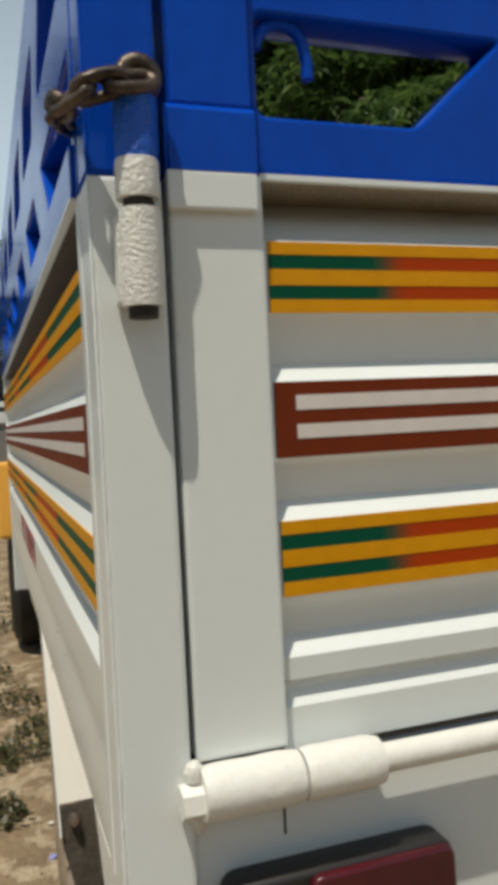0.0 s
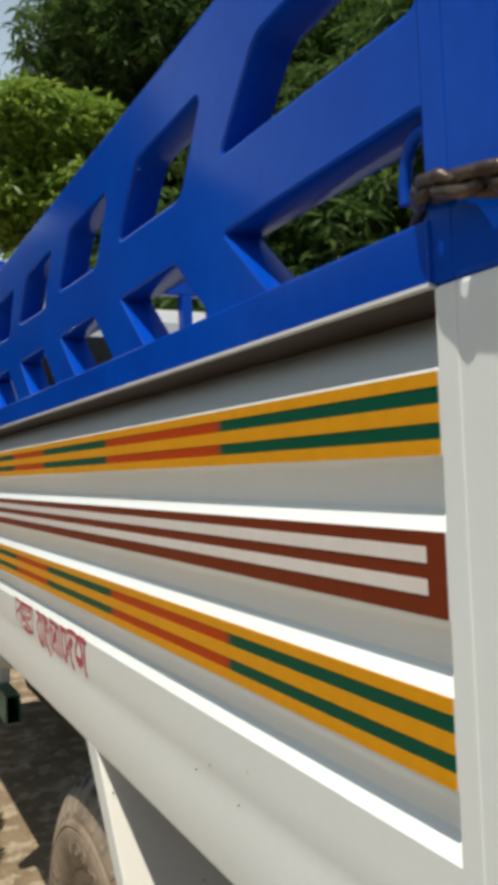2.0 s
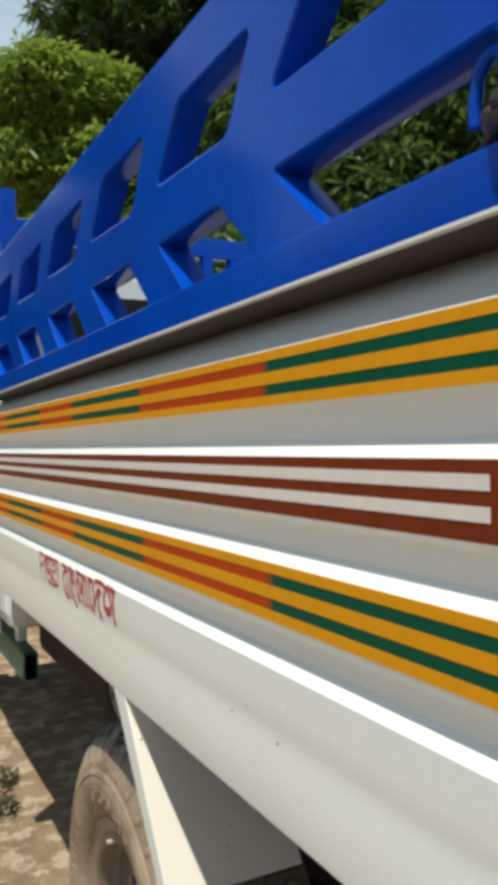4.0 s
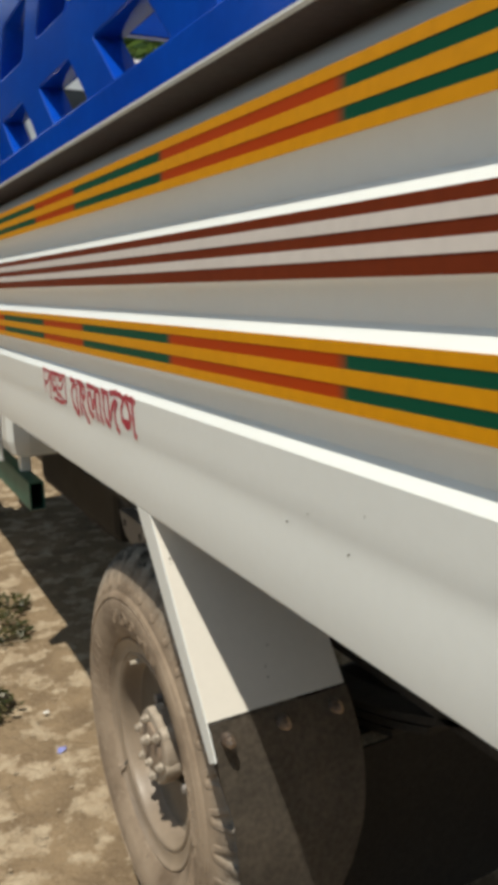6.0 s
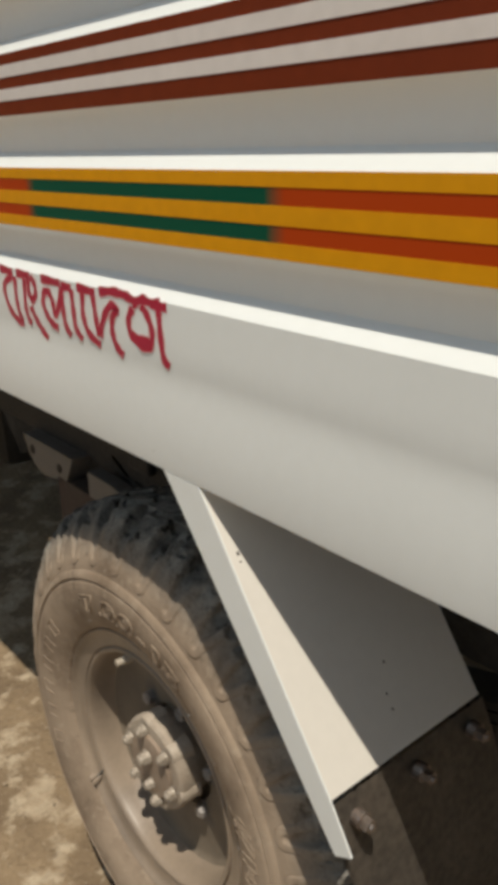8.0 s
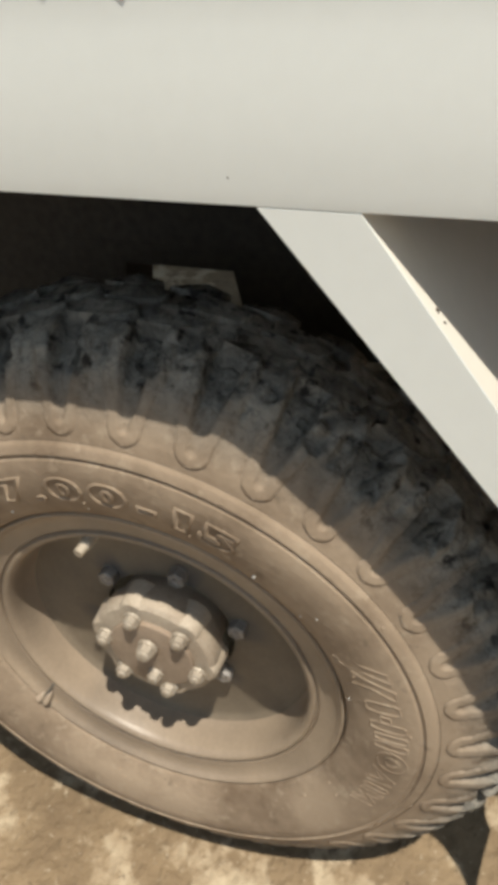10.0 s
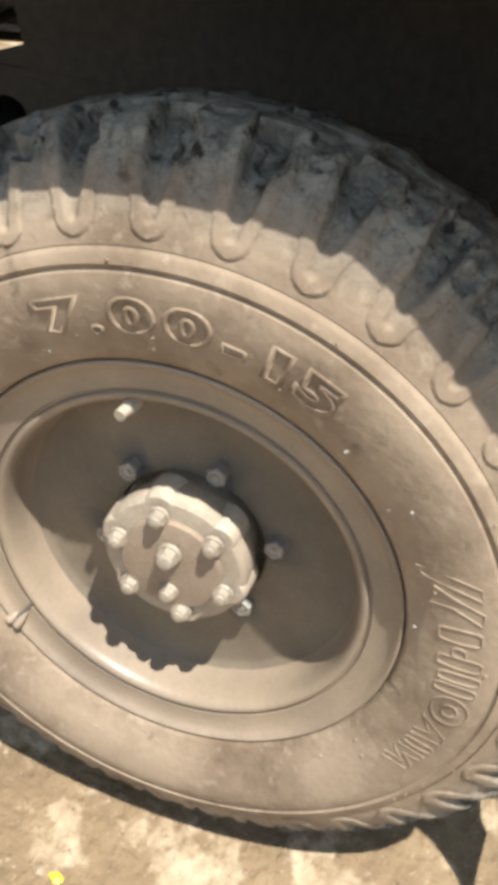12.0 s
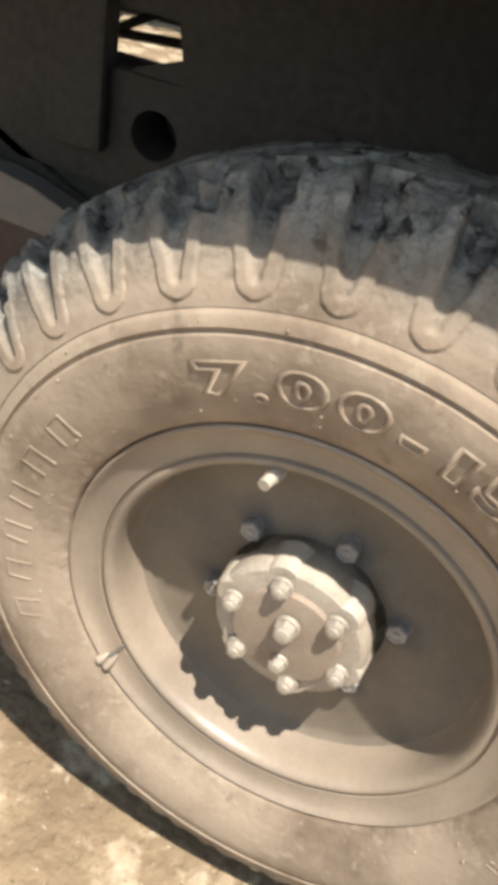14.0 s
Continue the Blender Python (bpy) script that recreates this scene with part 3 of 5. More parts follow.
# triangular gusset and rear cross member under the bed
part("gusset", prism(bmesh.new(), [(0.0005, 0.176, Z_UNDER + 0.002), (0.0005, 0.05, 0.75), (0.0005, 0.05, Z_UNDER + 0.002)], (0.004, 0, 0)), M["white"], truck)
boxed("rear_beam", 0.056, WIDE - 0.056, 0.012, 0.06, 0.60, 0.955, M["white"], truck, "white rear cross member below the tailgate", 0.004)

# hinges at the corner
def hinge():
    bm = bmesh.new()
    cx, cy = 0.033, -0.0175
    def barrel(z0, z1, r):
        n = 6
        tube(bm, [(cx, cy, z0 + (z1 - z0) * i / n) for i in range(n + 1)], [r * (0.97 if i in (0, n) else 1.0) for i in range(n + 1)], 16)
    barrel(1.326, 1.394, 0.0155)
    hinge_lower = part("hinge_barrel", bm, M["weld"], truck, "white painted rough hinge barrel", 50)
    bm = bmesh.new()
    barrel(1.4015, 1.4285, 0.0158)
    part("hinge_collar", bm, M["weld"], hinge_lower, "white painted collar", 50)
    bm = bmesh.new()
    barrel(1.4285, 1.474, 0.0155)
    part("hinge_top", bm, M["blueweld"], hinge_lower, "blue painted rough barrel", 50)
    bm = bmesh.new()
    barrel(1.318, 1.41, 0.011)
    part("hinge_pin", bm, M["chassis"], hinge_lower, "dark hinge pin", 50)
    boxed("hinge_web", 0.016, 0.030, -0.020, -0.001, 1.328, 1.391, M["weld"], hinge_lower, "painted web that joins the barrel to the post", 0.003)
    # low hinge bar along the bottom of the tailgate
    bm = bmesh.new()
    cy, cz = -0.012, 0.968
    tube(bm, [(0.058 + 0.078 * i / 6, cy, cz) for i in range(7)], [0.0195, 0.0205, 0.0205, 0.02, 0.0205, 0.0205, 0.019], 18)
    low = part("bottom_hinge", bm, M["tube_paint"], truck, "thick white painted hinge tube", 50)
    bm = bmesh.new()
    tube(bm, [(0.138 + 0.066 * i / 6, cy, cz) for i in range(7)], [0.019, 0.0205, 0.02, 0.0205, 0.02, 0.0205, 0.018], 18)
    part("hinge_sleeve", bm, M["tube_paint"], low, "", 50)
    bm = bmesh.new()
    tube(bm, [(0.20, cy, cz), (0.6, cy, cz), (WIDE - 0.2, cy, cz)], 0.0115, 14)
    part("hinge_rod", bm, M["tube_paint"], low, "", 50)
    bm = bmesh.new()
    tube(bm, [(0.042, cy, cz - 0.004), (0.062, cy, cz - 0.004)], 0.0135, 6)
    part("rod_end", bm, M["tube_paint"], low)
    bm = bmesh.new()
    tube(bm, [(0.054, cy + 0.004, cz + 0.010), (0.054, cy + 0.004, cz + 0.016), (0.055, cy + 0.004, cz + 0.021), (0.055, cy + 0.004, cz + 0.024)], [0.0075, 0.0078, 0.0065, 0.003], 10)
    part("pin", bm, M["weld"], low)
    bm = bmesh.new()
    tube(bm, [(0.058, cy + 0.012, cz - 0.018), (0.059, cy + 0.014, cz - 0.028), (0.060, cy + 0.018, cz - 0.036)], [0.008, 0.0075, 0.004], 8)
    part("weld_lump", bm, M["weld"], low, "", 50)
    part("tab", prism(bmesh.new(), rounded_3d([(0.208, 0.952), (0.42, 0.952), (0.40, 0.968), (0.21, 0.968)], -0.006), (0, 0.003, 0)), M["white"], low)


def rounded_3d(pts, y):
    return [(u, y, z) for u, z in rounded(pts, 0.006, 3)]


hinge()


# tail lamp
def tail_lamp(x0):
    pts = rounded([(x0 - 0.004, 0.77), (x0 + 0.200, 0.77), (x0 + 0.196, 0.895), (x0 + 0.004, 0.895)], 0.016, 5)
    me = outline_mesh("tail_lamp", [pts], 0.03, 0.004)
    for v in me.vertices:
        u, z, d = v.co
        v.co = (u, -0.003 + d, z)
    lamp = part_mesh("tail_lamp", me, M["lamp_housing"], truck, "grey rounded tail lamp housing")
    pts = rounded([(x0 + 0.068, 0.78), (x0 + 0.196, 0.78), (x0 + 0.193, 0.892), (x0 + 0.068, 0.892)], 0.010, 4)
    me = outline_mesh("lens", [pts], 0.012, 0.003)
    for v in me.vertices:
        u, z, d = v.co
        v.co = (u, -0.019 + d, z)
    part_mesh("lens", me, M["red_lens"], lamp, "dark red lens")


tail_lamp(0.070)
tail_lamp(WIDE - 0.256)


for x in (0.131, WIDE - 0.131):
    boxed("beam_seam", x - 0.0008, x + 0.0008, 0.0108, 0.0125, 0.912, 0.9555, M["chassis"], truck, "dark seam", 0.0)
boxed("seal", 0.136, WIDE - 0.136, 0.0125, 0.016, 0.9725, 0.9775, M["chassis"], truck, "dark rubber seal under the tailgate", 0.0)

# rope hooks in the first openings
def rope_hook(points):
    bm = bmesh.new()
    tube(bm, points, 0.005, 10)
    part("rope_hook", bm, M["blue"], truck, "blue painted rope hook", 50)


def arch(place, u0, u1, top, low):
    pts = []
    for i in range(13):
        a = math.pi * (1 - i / 12)
        pts.append(place((u0 + u1) / 2 + (u1 - u0) / 2 * math.cos(a), 0.012, top - 0.022 + 0.022 * math.sin(a)))
    return pts + [place(u1 + 0.002, 0.012, top - 0.022 - (top - 0.022 - low) * k / 3) for k in range(1, 4)]


rope_hook(arch(side_place, 0.068, 0.103, 1.535, 1.49))
rope_hook(arch(tail_place, 0.141, 0.183, 1.557, 1.515))

# bed floor, cross members and chassis
boxed("bed_floor", 0.034, WIDE - 0.034, 0.06, BED, 0.905, 0.93, M["chassis"], truck, "dark bed floor", 0.0)
for y in (0.30, 0.62, 1.20, 1.50, 1.80, 2.12):
    boxed("cross_member", 0.25, WIDE - 0.25, y - 0.02, y + 0.02, 0.845, 0.904, M["chassis"], truck, "", 0.002)


def chassis_rail(x):
    holes = [[(1.420 + 0.026 * math.cos(a), 0.648 + 0.024 * math.sin(a)) for a in [2 * math.pi * s / 20 for s in range(20)]]]
    me = outline_mesh("chassis_rail", [[(0.1, 0.585), (1.075, 0.585), (1.09, 0.676), (1.215, 0.676), (1.23, 0.585), (4.3, 0.585), (4.3, 0.70), (0.1, 0.70)]] + holes, 0.07, 0.0001)
    for v in me.vertices:
        u, z, d = v.co
        v.co = (x + d, u, z)
    part_mesh("chassis_rail", me, M["chassis"], truck, "dark dusty chassis rail with a round hole")


chassis_rail(0.37)
boxed("rail_back", 0.407, 0.411, 1.3, 1.55, 0.59, 0.695, M["chassis"], truck, "", 0.0)
chassis_rail(WIDE - 0.37)
# one timber along the rail, with a notch and a gap where daylight comes through
me = outline_mesh("spacer", [[(0.12, 0.7002), (1.397, 0.7002), (1.397, 0.722), (1.404, 0.754), (1.470, 0.754), (1.470, 0.904), (1.400, 0.904), (1.392, 0.808), (1.231, 0.815), (1.231, 0.904), (1.181, 0.904), (1.181, 0.856), (1.147, 0.858), (1.147, 0.904), (0.12, 0.904)]], 0.012, 0.0001)
for v in me.vertices:
    u, z, d = v.co
    v.co = (0.341 + d, u, z)
part_mesh("spacer", me, M["chassis"], truck, "dark timber spacer on the chassis")
part("spacer_wedge", prism(bmesh.new(), [(0.336, 1.3975, 0.701), (0.336, 1.452, 0.701), (0.336, 1.444, 0.7065), (0.336, 1.3975, 0.722)], (0.01, 0, 0)), M["chassis"], truck)
boxed("inner_beam", 0.88, 0.92, 1.2, 2.2, 0.705, 0.762, M["chassis"], truck, "dark inner frame beam", 0.004)
boxed("body_mount", 0.316, 0.334, 1.470, 1.535, 0.62, 0.904, M["chassis"], truck, "dark upright body bracket", 0.006)
boxed("spacer", 0.335, 0.347, 1.474, 1.80, 0.7002, 0.904, M["chassis"], truck, "dark timber spacer on the chassis", 0.0006)
# forward length of the spacer: underbody shade put into a blacker colour
boxed("spacer", 0.337, 0.349, 1.802, 4.2, 0.7002, 0.904, M["black_rubber"], truck, "timber spacer on the chassis, blackened to stand in for shade", 0.0006)
for y0, z0, y1, z1 in ((1.30, 0.858, 1.95, 0.517), (1.30, 0.699, 1.95, 0.649)):
    bm = bmesh.new()
    tube(bm, [(0.62, y0, z0), (0.62, y1, z1)], 0.0065, 8)
    part("brace", bm, M["chassis"], truck, "thin dark underbody brace")
part("spring_hanger", prism(bmesh.new(), [(0.30, 1.44, 0.34), (0.30, 1.80, 0.40), (0.30, 1.80, 0.527), (0.30, 1.52, 0.522), (0.30, 1.46, 0.48)], (0.04, 0, 0)), M["rust_red_and_rail_shade"], truck, "dusty rust-red spring hanger")
part("spring_shackle", prism(bmesh.new(), [(0.296, 1.66, 0.580), (0.296, 1.575, 0.578), (0.296, 1.535, 0.572), (0.296, 1.482, 0.556), (0.296, 1.500, 0.524), (0.296, 1.66, 0.528)], (0.03, 0, 0)), M["oily"], truck, "dusty grey spring shackle plate")
# added dark plate: stands in for the deep shade between rail and hanger
boxed("dark_gap_plate", 0.345, 0.36, 1.36, 1.90, 0.44, 0.584, M["chassis"], truck, "dark plate added behind the spring hanger to keep the gap black", 0.002)
bump = part("bump_bracket", prism(bmesh.new(), [(0.30, 1.728, 0.584), (0.30, 1.953, 0.584), (0.30, 1.930, 0.540), (0.30, 1.905, 0.518), (0.30, 1.865, 0.507), (0.30, 1.762, 0.526)], (0.05, 0, 0)), M["oily"], truck, "grey dusty bracket under the chassis rail")
for y, z, r in ((1.912, 0.556, 0.011), (1.790, 0.546, 0.010)):
    bm = bmesh.new()
    tube(bm, [(0.301, y, z), (0.2985, y, z)], r, 12)
    part("bolt_hole", bm, M["black_rubber"], bump, "dark bolt hole")


def leaf_spring():
    spring = None
    for k in range(5):
        half = 0.52 - 0.085 * k
        bm = bmesh.new()
        rows = []
        for i in range(13):
            s = -1 + i / 6
            y, z = 1.106 + s * half, 0.505 - 0.016 * k - 0.03 + 0.13 * (s * half) ** 2 / 0.27
            rows.append([bm.verts.new(p) for p in ((0.335, y, z), (0.40, y, z), (0.40, y, z + 0.012), (0.335, y, z + 0.012))])
        for a, c in zip(rows, rows[1:]):
            for j in range(4):
                bm.faces.new((a[j], a[(j + 1) % 4], c[(j + 1) % 4], c[j]))
        bm.faces.new(rows[0])
        bm.faces.new(list(reversed(rows[-1])))
        if spring is None:
            spring = part("leaf_spring", bm, M["chassis"], truck, "dusty leaf spring pack")
        else:
            part("spring_leaf", bm, M["chassis"], spring)


leaf_spring()
bm = bmesh.new()
tube(bm, [(0.2, 1.106, 0.375), (WIDE - 0.2, 1.106, 0.375)], 0.05, 18)
part("axle", bm, M["chassis"], truck, "dusty rear axle tube", 50)

# two made-up dark blocks that hold back light under the bed
boxed("shade_block", 0.45, 1.15, 2.45, 3.6, 0.30, 0.69, M["black_rubber"], truck, "black block added under the bed to keep it dark", 0.04)
boxed("front_shade_block", 0.55, 1.10, 3.65, 4.3, 0.28, 0.66, M["lamp_housing"], truck, "", 0.05)

# green side guard ahead of the rear wheel
guard = boxed("side_guard", 0.150, 0.155, 2.42, 3.4, 0.487, 0.580, M["greenrail"], truck, "green painted steel side guard channel", 0.002)
boxed("flange", 0.1555, 0.195, 2.42, 3.4, 0.487, 0.491, M["greenrail"], guard, "", 0.001)
boxed("flange", 0.1555, 0.195, 2.42, 3.4, 0.576, 0.580, M["greenrail"], guard, "", 0.001)
boxed("web", 0.1955, 0.199, 2.42, 3.4, 0.487, 0.580, M["greenrail"], guard, "", 0.001)
boxed("end_edge", 0.149, 0.200, 2.4165, 2.4195, 0.4865, 0.4895, M["stone"], guard, "bare worn edge", 0.0)
boxed("guard_stay", 0.165, 0.20, 2.60, 2.64, 0.581, 0.904, M["white"], truck, "white stay of the side guard", 0.002)


# mudguard and flap behind the rear wheel
def mudguard():
    top, low = (0.880, 0.8855), (0.712, 0.648)
    sheet = part("mudguard", prism(bmesh.new(), [(0.003, *top), (0.215, *top), (0.215, *low), (0.003, *low)], (0, 0.002, 0.002)), M["dusty_white"], truck, "white slanted sheet mudguard")
    part("edge_flange", prism(bmesh.new(), [(0.001, 0.934, 0.8855), (0.001, 0.880, 0.8855), (0.001, 0.711, 0.650), (0.001, 0.685, 0.607), (0.001, 0.704, 0.595)], (0.002, 0, 0)), M["white"], sheet, "white folded edge of the mudguard")
    bm = bmesh.new()
    cols = []
    n = 14
    for i in range(n + 1):
        s = i / n
        z = 0.646 - s * 0.42
        y = 0.709 - 0.060 * math.sin(min(s * 1.9, 1.57)) + 0.05 * max(0, s - 0.4)
        r = max(0.125, 0.217 + 0.10 * s - 0.25 * s * s)
        l = 0.0022 + 0.020 * min(1, max(0, s - 0.11) * 5)
        row = []
        for j in range(9):
            x = l + (r - l) * j / 8
            row.append(bm.verts.new((x, y + 0.010 * math.sin(x * 16 + 1) * s, z)))
        cols.append(row)
    for a, c in zip(cols, cols[1:]):
        for j in range(8):
            bm.faces.new((a[j], a[j + 1], c[j + 1], c[j]))
    bmesh.ops.solidify(bm, geom=bm.faces[:], thickness=0.006)
    flap = part("mud_flap", bm, M["flap"], truck, "black rubber mud flap bolted under the mudguard", True)
    for x in (0.024, 0.107, 0.190):
        bm = bmesh.new()
        y, z = 0.694, 0.627
        tube(bm, [(x, y + 0.008, z), (x, y - 0.002, z)], 0.0086, 14)
        tube(bm, [(x, y - 0.002, z), (x, y - 0.010, z)], 0.0068, 6)
        tube(bm, [(x, y - 0.010, z), (x, y - 0.013, z)], [0.0035, 0.003], 8)
        part("bolt", bm, M["bolt"], flap, "rusty bolt with a washer")
    return sheet


mudguard_sheet = mudguard()
# upright black sheet that closes the view under the bed behind the flap
inner_sheet = boxed("inner_sheet", 0.226, 0.96, 0.798, 0.803, 0.12, 0.468, M["black_rubber"], truck, "black upright sheet between the wheels", 0.001)
for x in (0.409, 0.92):
    boxed("strap", x, x + 0.03, 0.8032, 0.8072, 0.40, 0.69, M["chassis"], inner_sheet, "dark steel hanger strap", 0.001)

# ---- rear wheel ----
WY, WZ, R = 1.106, 0.375, 0.374


def spot(r, phi, x=0.0):
    """Point on the wheel's face, phi degrees clockwise from the top as seen from outside."""
    a = radians(phi)
    return Vector((x, -r * math.sin(a), r * math.cos(a)))


def rear_wheel():
    bm = bmesh.new()
    rim_profile = [(0.20, 0.190), (0.070, 0.2020), (0.0640, 0.2036), (0.0555, 0.2040), (0.0530, 0.2034), (0.0520, 0.2016), (0.0530, 0.1998), (0.0560, 0.1975), (0.0585, 0.1935), (0.0602, 0.1870), (0.0610, 0.1810), (0.0612, 0.1774), (0.0622, 0.1766), (0.0640, 0.1761), (0.0640, 0.1744), (0.0618, 0.1738), (0.0604, 0.1726), (0.0600, 0.1706), (0.0610, 0.1682), (0.0640, 0.1658), (0.0700, 0.1640), (0.083, 0.1628), (0.096, 0.1612), (0.1025, 0.1590)]
    revolve(bm, rim_profile, 120)
    wheel = part("wheel", bm, M["rim"], truck, "dust-covered dished steel wheel with a split lock ring", 35)
    wheel.location = (0, WY, WZ)
    bm = bmesh.new()
    revolve(bm, [(0.1022, 0.1592), (0.1064, 0.1555), (0.1085, 0.150), (0.1098, 0.125), (0.1090, 0.10), (0.1070, 0.083), (0.1085, 0.073), (0.118, 0.071)], 96)
    part("wheel_disc", bm, M["disc"], wheel, "olive-brown dusty wheel disc stained round the nuts", 35)

    def wall_x(r):
        """Depth of the tyre's side wall at the radius r."""
        return float(np.interp(r, [0.2088, 0.214, 0.222, 0.231, 0.242, 0.253, 0.264, 0.271, 0.2775, 0.2832, 0.290, 0.2925], [0.050, 0.0462, 0.0418, 0.0383, 0.0355, 0.0338, 0.0328, 0.0330, 0.0345, 0.0345, 0.0365, 0.0385]))

    def piece(name, bm, material, label="", smooth=False):
        return part(name, bm, material, wheel, label, smooth)

    # tyre body
    bm = bmesh.new()
    body = [(0.072, 0.2030), (0.064, 0.2049), (0.0548, 0.2050), (0.0508, 0.2074), (0.0496, 0.2092), (0.0462, 0.214), (0.0418, 0.222), (0.0383, 0.231), (0.0355, 0.242), (0.0338, 0.253), (0.0328, 0.264), (0.0330, 0.271), (0.0345, 0.2775), (0.0368, 0.2795), (0.0368, 0.2815), (0.0345, 0.2832), (0.0365, 0.290), (0.0385, 0.2925), (0.0415, 0.2940), (0.0480, 0.3020),
            (0.0590, 0.3130), (0.0740, 0.3270), (0.0880, 0.3390), (0.1000, 0.3500), (0.1080, 0.3580), (0.114, 0.3612), (0.120, 0.3625), (0.126, 0.3632), (0.132, 0.3636), (0.138, 0.3638), (0.144, 0.3636), (0.150, 0.3630), (0.156, 0.3622), (0.162, 0.3610), (0.168, 0.3595), (0.175, 0.3565), (0.188, 0.348), (0.202, 0.338), (0.214, 0.320), (0.226, 0.30), (0.232, 0.27), (0.232, 0.245), (0.222, 0.215), (0.20, 0.198)]
    revolve(bm, body, 320)
    # dried mud packed unevenly into the tread grooves
    for v in bm.verts:
        x, y, z = v.co
        if 0.070 < x < 0.20 and (y * y + z * z) > 0.105:
            r = math.hypot(y, z)
            h = 0.0090 * max(0.0, noise.noise((x * 34, y * 26, z * 26)) + 0.28) + 0.0022 * noise.noise((x * 140, y * 90, z * 90 + 5))
            h *= min(1, (x - 0.070) / 0.03)
            v.co = (x, y * (1 + h / r), z * (1 + h / r))
    piece("tyre", bm, M["tyre"], "dusty black tyre carcass with raised lettering", 35)

    # shoulder lugs: each pitch of the tyre carries a U-shaped slot that deepens towards the tread, with a flat raised band round its foot
    COUNT = 35
    half_pitch = 180 / COUNT
    shoulder = [(0.0405, 0.2945), (0.0412, 0.2975), (0.0420, 0.3010), (0.0434, 0.3060), (0.0472, 0.3155), (0.0535, 0.3295), (0.0620, 0.3455), (0.0720, 0.3590), (0.0840, 0.3680), (0.0945, 0.3712), (0.106, 0.3724)]
    runs = [0.0]
    for (xa, ra), (xc, rc) in zip(shoulder, shoulder[1:]):
        runs.append(runs[-1] + math.hypot(xc - xa, rc - ra))

    def on_shoulder(t):
        """Point and outward normal of the shoulder's line at the run t."""
        k = max(q for q in range(len(runs) - 1) if runs[q] <= t + 1e-9)
        f = (t - runs[k]) / (runs[k + 1] - runs[k])
        (xa, ra), (xc, rc) = shoulder[k], shoulder[k + 1]
        ln = runs[k + 1] - runs[k]
        return xa + (xc - xa) * f, ra + (rc - ra) * f, -(rc - ra) / ln, (xc - xa) / ln

    def ramp(v, a, c):
        f = max(0.0, min(1.0, (v - a) / (c - a)))
        return f * f * (3 - 2 * f)

    FOOT, BAND = 0.0148, 0.0090

    def shoulder_height(t, w, seed):
        """Height over the shoulder's line at the run t and w metres beside the slot's middle."""
        wide = 0.0044 + 0.0066 * ramp(t, 0.014, 0.055) + 0.004 * ramp(t, 0.05, 0.09)
        w += 0.0010 * noise.noise((t * 60, w * 60, seed * 3.7))
        mid = FOOT + 0.0048
        d = abs(w) - wide if t > mid else math.hypot(w, t - mid) - 0.0048
        deep = 0.0016 + 0.0042 * ramp(t, 0.020, 0.052) + 0.0108 * ramp(t, 0.046, 0.080)
        h = -deep * (1 - ramp(d, -0.0038, -0.0002))
        fade = 1 - 0.6 * ramp(t, 0.045, 0.07)
        h += 0.0014 * fade * ramp(d, -0.0006, 0.0004) * (1 - ramp(d, BAND - 0.0002, BAND + 0.0008))
        h -= 0.0007 * fade * ramp(d, BAND + 0.0002, BAND + 0.0009) * (1 - ramp(d, BAND + 0.0010, BAND + 0.0022))
        # shallow waist between two bands, worn and mud-caked towards the tread
        h -= 0.0024 * ramp(d, BAND + 0.001, BAND + 0.006) * ramp(t, 0.034, 0.056)
        cake = ramp(t, 0.058, 0.088)
        h += cake * (0.0042 * noise.noise((t * 70, w * 55, seed * 9.1)) + 0.0022 * noise.noise((t * 190, w * 170, seed * 5.3)))
        pit = ramp(noise.noise((t * 48 + 3, w * 42, seed * 6.1)), 0.20, 0.34)
        h -= 0.009 * pit * ramp(t, 0.052, 0.066)
        edge = min(1.0, (half_pitch / 180 * math.pi * 0.33 - abs(w)) / 0.006)
        return h if edge > 0.999 else h * max(0.0, edge) + (1 - max(0.0, edge)) * (-0.0024 * ramp(t, 0.034, 0.056))

    def shoulder_lug(seed):
        bm = bmesh.new()
        ts = [0.0, 0.002, 0.0035] + [0.0048 + 0.0013 * q for q in range(18)]
        while ts[-1] < runs[-1] - 0.0026:
            ts.append(ts[-1] + 0.0024)
        ts.append(runs[-1])
        rows = []
        columns = 44
        for t in ts:
            x, r, nx, nr = on_shoulder(t)
            row = []
            for c in range(columns + 1):
                p = half_pitch * (2 * c / columns - 1)
                h = shoulder_height(t, radians(p) * r, seed)
                row.append(bm.verts.new(spot(r + h * nr, p, x + h * nx)))
            rows.append(row)
        for a, c in zip(rows, rows[1:]):
            for q in range(columns):
                bm.faces.new((a[q], a[q + 1], c[q + 1], c[q]))
        # the lug's end towards the first tread groove
        foot = [bm.verts.new(spot(0.352, half_pitch * (2 * q / columns - 1), 0.110)) for q in range(columns + 1)]
        for q in range(columns):
            bm.faces.new((rows[-1][q], rows[-1][q + 1], foot[q + 1], foot[q]))
        return bm

    def tread_block(x0, x1, w, top, seed):
        """A zigzag-edged tread block, chipped and unevenly caked."""
        bm = bmesh.new()
        rnd = random.Random(seed)
        lo, hi = [], []
        outline = ((x0, -w), ((x0 + x1) / 2 - 0.004, -w + 1.3), (x1, -w + 0.6), (x1 + 0.002, 0.2), (x1 - 0.001, w - 1.6), ((x0 + x1) / 2 + 0.004, w - 0.7), (x0 + 0.002, w - 1.9), (x0 - 0.001, -0.4))
